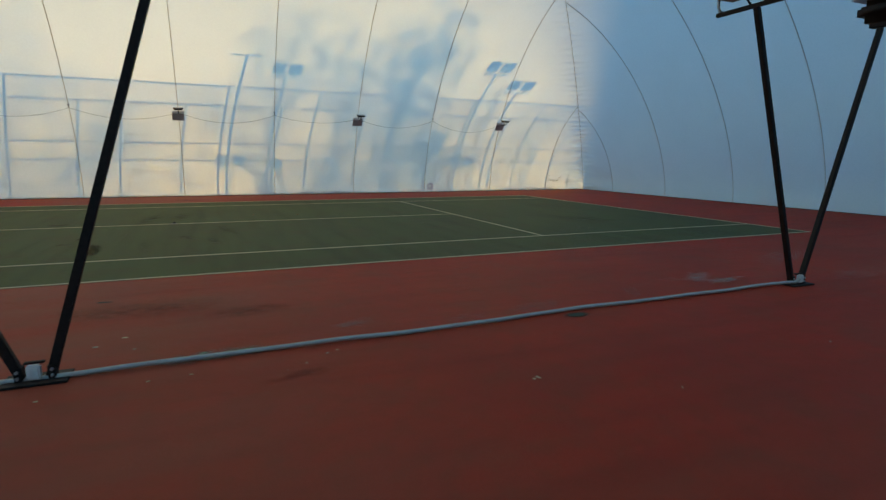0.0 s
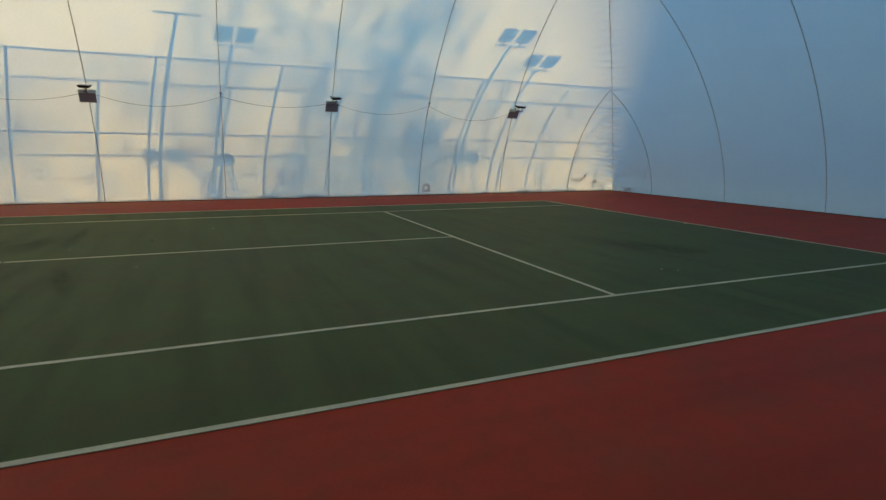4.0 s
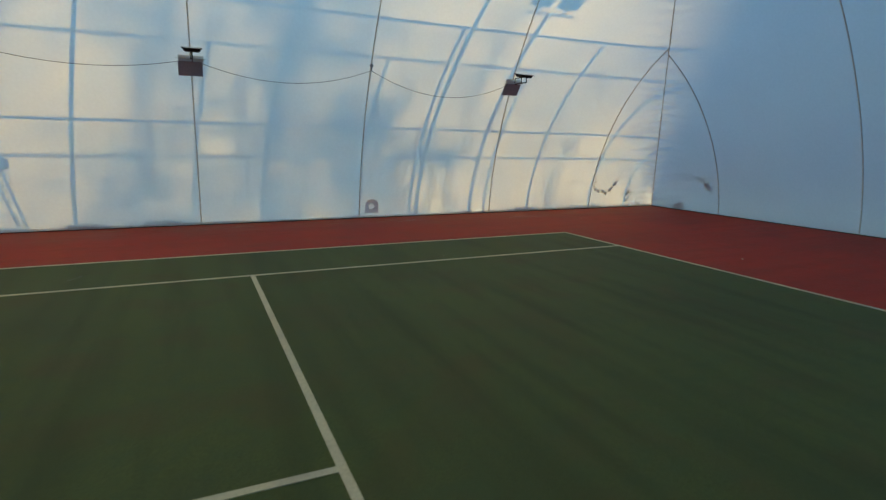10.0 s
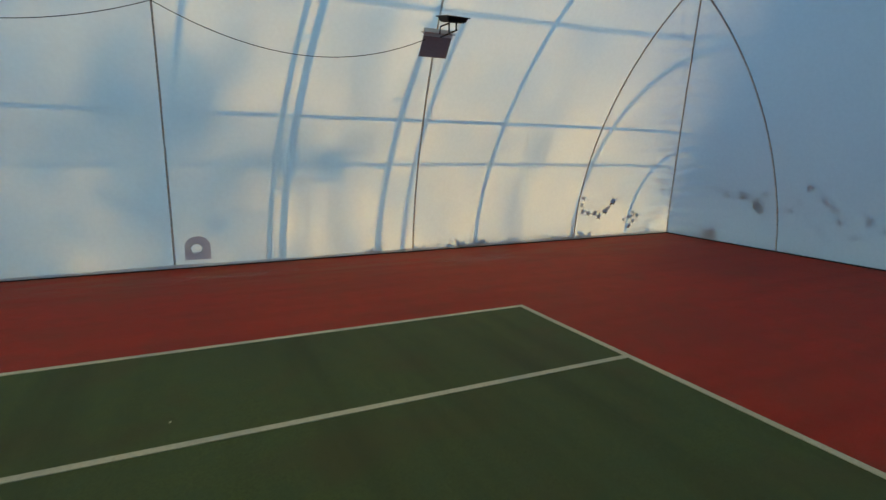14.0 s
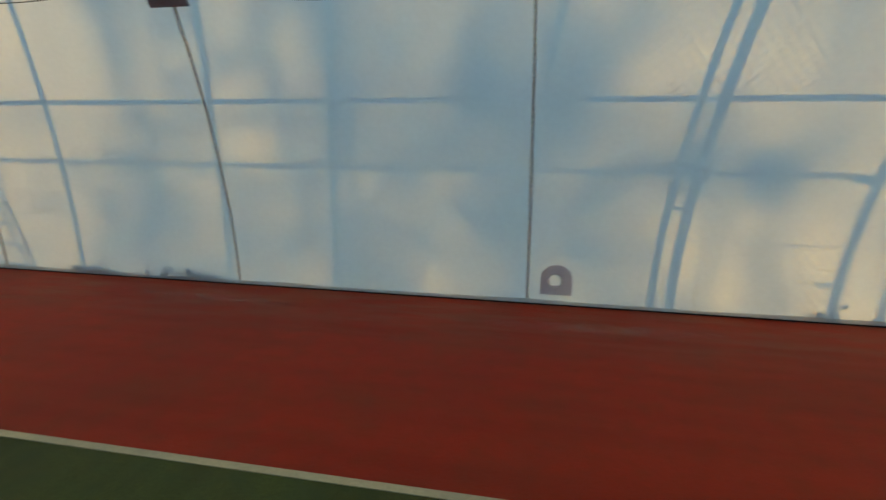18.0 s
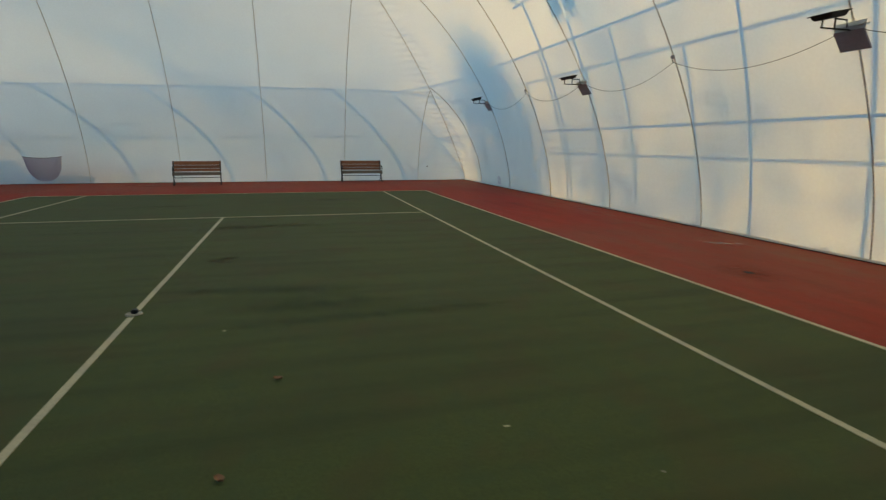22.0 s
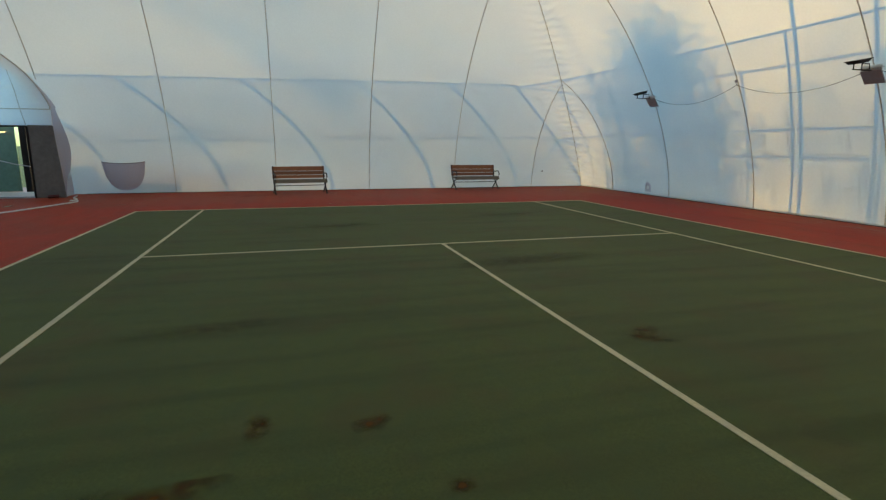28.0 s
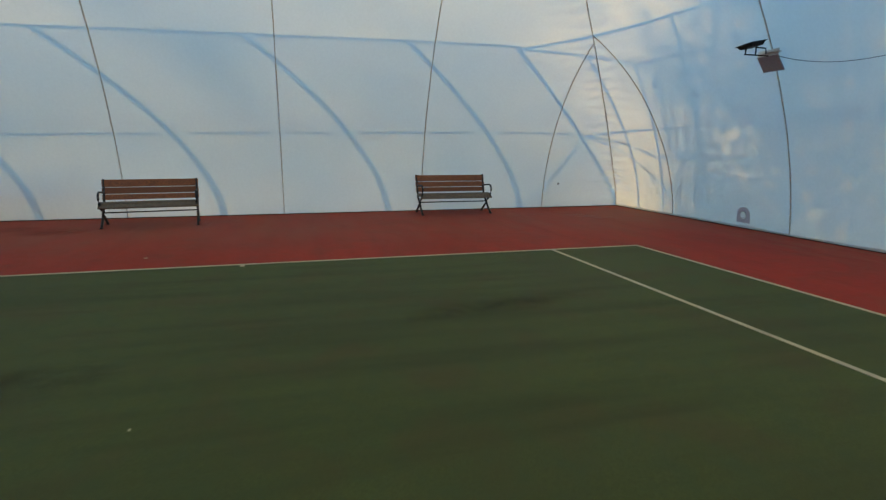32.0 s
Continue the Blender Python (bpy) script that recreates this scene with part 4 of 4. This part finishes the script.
    part("threshold", boxed(VX + 0.005, (OPEN_A + OPEN_B) / 2, 0.03, 0.10, OPEN_B - OPEN_A, 0.03), M_GALV, e)
    # passage behind
    for y in (c - hw + 0.06, c + hw - 0.06):
        raw("passage_wall", [(VX - 0.05, y, 0.0), (VB, y, 0.0), (VB, y, 2.08), (VX - 0.05, y, 1.97)], [(0, 1, 2, 3)], M_ARCH, e, "white translucent fabric")
    raw("passage_roof", [(VX - 0.06, c - hw + 0.05, 1.98), (VB, c - hw + 0.05, 2.1), (VB, c + hw - 0.05, 2.1), (VX - 0.06, c + hw - 0.05, 1.98)], [(0, 1, 2, 3)], M_ARCH, e, "white translucent passage roof")
    part("passage_floor", boxed((VX + VB) / 2, c, -0.002, VX - VB, 2 * hw, 0.012), M_STRIPWAY, e, "pale concrete floor")
    leaf = part("door_leaf", boxed(VB, -10.49, 1.02, 0.05, 0.74, 2.0, None, 0.005), M_GREENGLASS, e, "dark green door leaf")
    part("door_post", boxed(VB, -9.92, 1.05, 0.08, 0.17, 2.1, None, 0.006), M_BLACK, e)
    part("door_post", boxed(VB, -8.98, 1.05, 0.08, 1.50, 2.1, None, 0.006), M_DARKGREY, e)
    for y, w in ((-10.06, 0.11), (-9.77, 0.13)):
        gp = part("pane", boxed(VB, y, 1.05, 0.012, w, 2.05), M_GLASS, e, "clear glass pane")
        gp.visible_shadow = False
    tube("door_bar", [(VX - 0.10, OPEN_A - 0.05, 1.08), (VX - 0.14, -9.35, 0.92), (VX - 0.18, -9.0, 0.85), (VX - 0.2, OPEN_B, 0.93)], 0.014, M_GALV, e, n=6)
    # glowing strip added for a yellow gleam in the passage; no lamp known
    part("passage_gleam", boxed(VB + 0.35, -10.33, 1.80, 0.06, 0.24, 0.03, None, 0.01), M_GLOW, e, "glowing yellow strip added for a bright gleam")
    tagged(e, "arched fabric entrance with dark panels and an open doorway", "entrance")


entrance()

# ---- grey pouch-like flap low on the west wall ----
def flap():
    vs, fs = [], []
    yc, n, m = -6.92, 18, 10
    for i in range(n + 1):
        u = -1 + 2 * i / n
        for j in range(m + 1):
            v = j / m
            half = 0.58
            depth = 0.80 * math.sqrt(max(0.0, 1 - abs(u) ** 2.6))
            z = 0.95 - 0.05 * (1 - u * u) - depth * v
            dd = 17.0 * (1 - (1 - (z / TOP) ** (1 / 0.6)) ** (1 / 2.2))
            bulge = 0.02 + 0.17 * math.sqrt(max(0.0, 1 - u * u)) * (0.35 + 0.65 * math.sin(math.pi * min(1.0, 0.25 + v * 0.75)))
            vs.append((-XE + dd + bulge, yc + u * half, z))
    for i in range(n):
        for j in range(m):
            a = i * (m + 1) + j
            fs.append((a, a + 1, a + m + 2, a + m + 1))
    ob = raw("vent_flap", vs, fs, M_GREYFAB, smooth=True)
    hem = tube("hem", [Vector(vs[i * (m + 1)]) for i in range(n + 1)], 0.012, M_MAUVE, ob, n=6)
    tagged(ob, "sagging half-round grey fabric vent flap on the dome wall", "vent flap")


flap()
# unseen box and hose, placed so their shade falls round the vent flap
bl = empty("blower", pose(-18.15, -5.75, -0.03))
part("casing", boxed(0, 0, 0.62, 0.5, 0.8, 1.2, None, 0.02), M_GALV, bl)
part("duct", boxed(0.1, -0.62, 0.45, 0.3, 0.5, 0.4, None, 0.03), M_GALV, bl)
tube("air_hose", [(0.0, 0.35, 0.62), (0.05, 0.8, 0.60), (0.1, 1.5, 0.56), (0.1, 2.1, 0.56), (0.14, 2.45, 0.50)], 0.15, M_GALV, bl, n=14, label="round silver hose added to cast low shade by the flap")
for sx in (-0.2, 0.2):
    for sy in (-0.3, 0.3):
        part("foot", boxed(sx, sy, 0.02, 0.08, 0.08, 0.05), M_BLACK, bl)
tagged(bl, "unseen blower-like unit added to cast shade by the vent flap", "blower")

# ---- hose on the floor by the entrance ----
hp = [(-9.8, -9.3, 0.02), (-11.0, -8.62, 0.02), (-12.1, -8.08, 0.02), (-12.9, -7.78, 0.02), (-13.8, -7.54, 0.02), (-14.35, -7.42, 0.02), (-14.62, -7.50, 0.03), (-14.55, -7.62, 0.03), (-14.9, -7.60, 0.02), (-15.2, -7.70, 0.02), (-15.5, -7.86, 0.02), (-16.3, -8.02, 0.02)]
sm = []
for i in range(len(hp) - 1):
    p0, p1, p2, p3 = (Vector(hp[max(0, min(len(hp) - 1, i + k))]) for k in (-1, 0, 1, 2))
    for k in range(6):
        t = k / 6
        sm.append(0.5 * ((2 * p1) + (p2 - p0) * t + (2 * p0 - 5 * p1 + 4 * p2 - p3) * t * t + (3 * p1 - p0 - 3 * p2 + p3) * t ** 3))
tagged(tube("hose", sm, 0.018, M_WHITE, n=8), "white hose lying in a curve on the red floor", "hose")

# ---- dark red bundle at the foot of the entrance panel ----
bm = boxed(0, 0, 0.05, 0.16, 0.34, 0.10, None, 0.045)
for v in bm.verts:
    v.co.z += 0.016 * math.sin(v.co.y * 19.0 + 1.0) * (v.co.z > 0.05)
    v.co.x += 0.014 * math.sin(v.co.y * 13.0)
bag = part("cloth_bundle", bm, M_MAROON, None, "", True)
bag.matrix_world = pose(-15.74, -8.42, 0.001, 0, 0, 8)
tagged(bag, "small dark red cloth bundle at the foot of the entrance panel", "bundle")

# ---- leaves and litter against the outside of the fabric ----
def leaf_shape(verts, faces, c, ux, uy, size, rnd):
    """A lobed leaf in the plane of ux and uy."""
    n = 11
    b = len(verts)
    verts.append(c)
    for k in range(n):
        a = 2 * math.pi * k / n + rnd.uniform(-0.1, 0.1)
        r = size * (1.0 if k % 2 else 0.62) * rnd.uniform(0.75, 1.15)
        verts.append(c + ux * (r * math.cos(a)) + uy * (r * math.sin(a)))
    for k in range(n):
        faces.append((b, b + 1 + k, b + 1 + (k + 1) % n))


def north_out(x, z, off=0.012):
    lo, hi = 0.0, 2.0
    for _ in range(30):
        m = (lo + hi) / 2
        lo, hi = (m, hi) if dome_z(x, YN - m) < z else (lo, m)
    return Vector((x, YN - hi + off, z))


def east_out(y, z, off=0.012):
    lo, hi = 0.0, 2.0
    for _ in range(30):
        m = (lo + hi) / 2
        lo, hi = (m, hi) if dome_z(XE - m, y) < z else (lo, m)
    return Vector((XE - hi + off, y, z))


rnd = random.Random(8)
vv, ff = [], []
up, ex, ey = Vector((0, 0.15, 0.98)), Vector((1, 0, 0)), Vector((0, 1, 0))
for x, z, r in ((14.95, 0.70, 0.06), (14.93, 0.58, 0.05), (14.98, 0.47, 0.06), (15.1, 0.44, 0.07), (15.24, 0.43, 0.08), (15.34, 0.38, 0.08), (15.46, 0.47, 0.09), (15.58, 0.62, 0.09), (15.52, 0.52, 0.05), (15.9, 0.30, 0.05), (16.2, 0.36, 0.06), (16.1, 0.42, 0.07), (16.05, 0.34, 0.07), (16.12, 0.26, 0.06), (16.05, 0.18, 0.07), (13.4, 0.68, 0.035), (14.5, 0.56, 0.03), (3.9, 0.07, 0.05), (-13.8, 0.62, 0.03)):
    leaf_shape(vv, ff, north_out(x, z), ex, up, r * 0.86, rnd)
tagged(raw("ivy_leaves", vv, ff, M_DEADLEAF), "brown ivy leaves pressed against the outside of the fabric", "leaves", kind="stuff")
vv, ff = [], []
for y, z, r in ((7.6, 0.80, 0.07), (7.3, 0.83, 0.10), (7.1, 0.72, 0.13), (6.95, 0.86, 0.08), (7.05, 0.60, 0.09), (6.3, 1.0, 0.08), (6.12, 0.82, 0.08), (6.0, 0.74, 0.07), (5.95, 0.55, 0.07), (5.75, 0.36, 0.07), (7.9, 0.12, 0.13), (8.05, 0.10, 0.1), (6.6, 0.66, 0.07), (6.45, 0.78, 0.06), (6.75, 0.95, 0.06), (5.6, 0.62, 0.06), (5.4, 0.50, 0.06), (6.2, 0.45, 0.05)):
    leaf_shape(vv, ff, east_out(y - 0.4, z, 0.03), ey, up, r, rnd)
tube_data([east_out(7.5, 0.98, 0.06), east_out(6.8, 0.75, 0.06), east_out(6.1, 0.50, 0.06), east_out(5.5, 0.25, 0.06)], 0.005, 5, True, vv, ff)
tagged(raw("ivy_leaves", vv, ff, M_DEADLEAF), "brown ivy stem and leaves pressed against the outside", "leaves", kind="stuff")
vv, ff = [], []
for k in range(320):
    x = rnd.choice((rnd.uniform(11.0, 16.6), rnd.uniform(11.0, 16.6), rnd.uniform(-16, 16), rnd.gauss(5.4, 0.3), rnd.gauss(4.1, 0.15), rnd.gauss(12.9, 0.25), rnd.gauss(14.7, 0.35)))
    if abs(x) > 16.8:
        continue
    leaf_shape(vv, ff, Vector((x, YN + rnd.uniform(0.015, 0.07), abs(rnd.gauss(0.035, 0.035)))), Vector((1, rnd.uniform(-0.4, 0.4), rnd.uniform(-0.4, 0.4))), up, rnd.uniform(0.022, 0.055), rnd)
leaf_shape(vv, ff, Vector((-XE + 0.10, 6.75, 0.57)), ey, up, 0.035, rnd)
tagged(raw("leaf_litter", vv, ff, M_DEADLEAF), "dead leaves drifted against the foot of the fabric outside", "leaves", kind="stuff")

# ---- marks and litter on the floor ----
Z1 = 0.0045
CH, RU, DA = "pale chalky scuff on the red floor", "brown rust stain on the green court", "dark damp stain on the worn floor"
for k, (x, y, rx, ry, turn) in enumerate(((6.0, -7.85, 0.55, 0.18, -25), (8.3, -8.35, 0.9, 0.25, 12), (-1.62, 7.63, 0.40, 0.16, 60), (-1.85, 7.40, 0.22, 0.10, 50), (1.79, -8.05, 0.30, 0.16, 30), (2.80, -8.25, 0.34, 0.13, 25), (3.58, -8.15, 0.42, 0.15, 15), (4.88, -8.03, 0.40, 0.10, 60), (8.6, -7.2, 1.0, 0.35, 15), (-15.6, -0.9, 0.5, 0.25, 0), (12.6, 7.6, 0.8, 0.3, 5), (-13.5, -6.2, 0.3, 0.15, 0), (2.0, 7.9, 1.2, 0.16, 2), (6.0, 7.9, 1.1, 0.12, -3), (9.5, 7.8, 1.2, 0.16, 3), (-6.0, 7.8, 1.3, 0.16, 0), (-15.2, 6.6, 0.9, 0.4, 30))):
    blot("chalk_mark", x, y, rx, ry, M_CHALK, 0.0065, 100 + k, turn, CH)
blot("chalk_mark", 6.22, -7.72, 0.42, 0.15, M_CHALKSPOT, 0.0073, 151, 37, "bright chalky splash on the red floor")
blot("chalk_mark", 6.36, -8.00, 0.42, 0.11, M_CHALKSPOT, 0.0076, 152, 8, "bright chalky splash on the red floor")
blot("chalk_mark", -1.66, 7.60, 0.34, 0.10, M_SPLASH, 0.0071, 150, 60, "pale beige scrape on the red floor")
blot("sealant_patch", 0.70, -8.40, 0.46, 0.13, M_MINT, 0.0069, 3, 4, "pale green sealant patch beside the conduit")
blot("worn_spot", 3.77, -8.54, 0.17, 0.085, M_WORN, 0.0066, 34, 4, "dark green worn spot beside the conduit")
blot("sealant_patch", -13.6, -8.6, 0.30, 0.14, M_MINT, 0.0069, 33, 4, "pale green mark on the red floor")
blot("drain_hole", 0.03, 6.42, 0.085, 0.05, M_BLACK, 0.0078, 6, 0, "small dark drain hole in the red floor", "drain")
for k, (x, y, rx, ry, turn) in enumerate(((-2.06, 0.44, 0.24, 0.09, 62), (-2.22, 0.52, 0.10, 0.18, 20), (-1.33, -1.80, 0.09, 0.14, 20), (-1.44, -2.38, 0.16, 0.09, 0), (-0.93, -3.10, 0.13, 0.30, 10), (-0.92, -3.45, 0.14, 0.28, -10), (0.27, -2.03, 0.13, 0.10, 0), (-0.95, -2.75, 0.10, 0.35, 15), (-0.7, -1.5, 0.06, 0.08, 0))):
    blot("rust_stain", x, y, rx, ry, M_RUST, Z1, 130 + k, turn, RU)
for k, (x, y, rx, ry, turn, z) in enumerate(((0.36, -2.25, 0.10, 0.30, 25, Z1), (-0.28, -2.80, 0.10, 0.80, 3, Z1), (-3.13, -2.91, 0.18, 0.9, 8, Z1), (1.0, -1.4, 0.12, 0.8, 12, Z1), (0.26, -2.06, 0.10, 0.11, 0, Z1), (-5.0, 0.8, 0.3, 1.3, 10, Z1), (-9.5, 2.4, 0.25, 1.2, 12, Z1), (-8.6, -1.5, 0.3, 1.4, 5, Z1), (9.0, -2.0, 0.5, 0.9, 30, Z1), (0.75, -2.70, 0.11, 0.46, 12, Z1), (0.1, -6.9, 0.9, 0.35, 0, 0.0073), (1.0, -7.3, 0.5, 0.2, 10, 0.0073), (0.03, 6.42, 0.55, 0.4, 0, 0.0073), (1.2, -9.0, 0.25, 0.1, 10, 0.0073), (-15.2, -3.2, 0.5, 0.7, 0, 0.0073), (-15.7, -4.0, 0.4, 0.5, 0, 0.0073))):
    blot("damp_stain", x, y, rx, ry, M_DAMP, z, 160 + k, turn, DA)
for k, (x, y, rx, ry, turn) in enumerate(((0.08, 1.45, 0.30, 1.05, 0), (0.50, 1.95, 0.15, 1.50, 3), (-0.5, 1.15, 0.20, 1.10, -8))):
    blot("dark_streak", x, y, rx, ry, M_DARKSTREAK, Z1, 190 + k, turn, "long dark green streak on the court")
blot("dropping", 4.54, 4.59, 0.06, 0.045, M_SPLASH, Z1, 14, 0, "pale dried splash on the green court")
blot("dropping", 4.60, 4.70, 0.05, 0.035, M_SPLASH, Z1, 15, 0, "pale dried splash on the green court")
blot("dark_scrap", -0.27, -6.51, 0.075, 0.03, M_BLACK, 0.0078, 16, 0, "small dark scrap on the red floor", "scrap")


def chip(x, y, size, mat, seed, label, z=0.001):
    rr = random.Random(seed)
    size *= 0.7
    bm = boxed(0, 0, 0.003, size, size * rr.uniform(0.3, 0.7), 0.004, None, 0.001)
    for v in bm.verts:
        v.co.x += rr.uniform(-0.15, 0.15) * size
        v.co.y += rr.uniform(-0.15, 0.15) * size
    ob = part("paint_chip", bm, mat)
    ob.matrix_world = pose(x, y, z, 0, 0, rr.uniform(0, 180))
    tagged(ob, label, "paint chip", group="chips on the floor")


k = 0
for x, y, sz in ((2.64, -9.62, 0.05), (2.60, -9.63, 0.03), (1.45, -8.66, 0.035), (1.53, -8.62, 0.03), (0.05, -7.74, 0.05), (-0.12, -7.90, 0.05), (0.30, -8.74, 0.03), (-0.27, -8.82, 0.03), (1.14, -8.88, 0.02), (1.28, -8.80, 0.02), (0.55, -8.72, 0.03), (0.15, -8.05, 0.03), (-0.4, -7.6, 0.03), (12.8, 2.66, 0.05), (3.13, 6.96, 0.05), (-12.56, -1.22, 0.06), (3.4, -10.1, 0.03), (5.2, -9.9, 0.03), (13.4, 6.9, 0.03)):
    k += 1
    chip(x, y, sz, M_LINE if k % 3 else M_CHIP, 40 + k, "small pale paint chip on the red floor")
for x, y, sz in ((10.6, 2.83, 0.03), (8.93, 4.36, 0.025), (7.82, -3.28, 0.05), (7.95, -3.42, 0.03), (5.02, -1.4, 0.03), (5.26, -1.46, 0.03), (7.54, -2.51, 0.03), (2.55, 2.37, 0.04), (1.67, -0.87, 0.04), (0.64, 0.79, 0.03), (3.1, 2.9, 0.025), (-7.9, -0.2, 0.03)):
    k += 1
    chip(x, y, sz, M_LINE if k % 2 else M_CHIP, 40 + k, "small pale paint chip on the green court", 0.003)

# two dry curled leaves on the court
vs, fs = [], []
for i in range(7):
    for j in range(5):
        u, v = -1 + i / 3, -1 + j / 2
        wide = 0.030 * math.sqrt(max(0.02, 1 - u * u))
        vs.append((0.028 * u, 0.65 * wide * v, 0.004 + 0.013 * v * v + 0.006 * u * u))
for i in range(6):
    for j in range(4):
        a = i * 5 + j
        fs.append((a, a + 1, a + 6, a + 5))
lf_ = raw("dry_leaf", vs, fs, M_TANLEAF, None, "", True)
lf_.matrix_world = pose(2.66, 0.99, 0.003, 0, 0, 35)
tagged(lf_, "curled tan dry leaf lying on the green court", "leaf", group="dry leaves")
copy_thing(lf_, pose(1.66, 1.21, 0.003, 0, 0, 75))
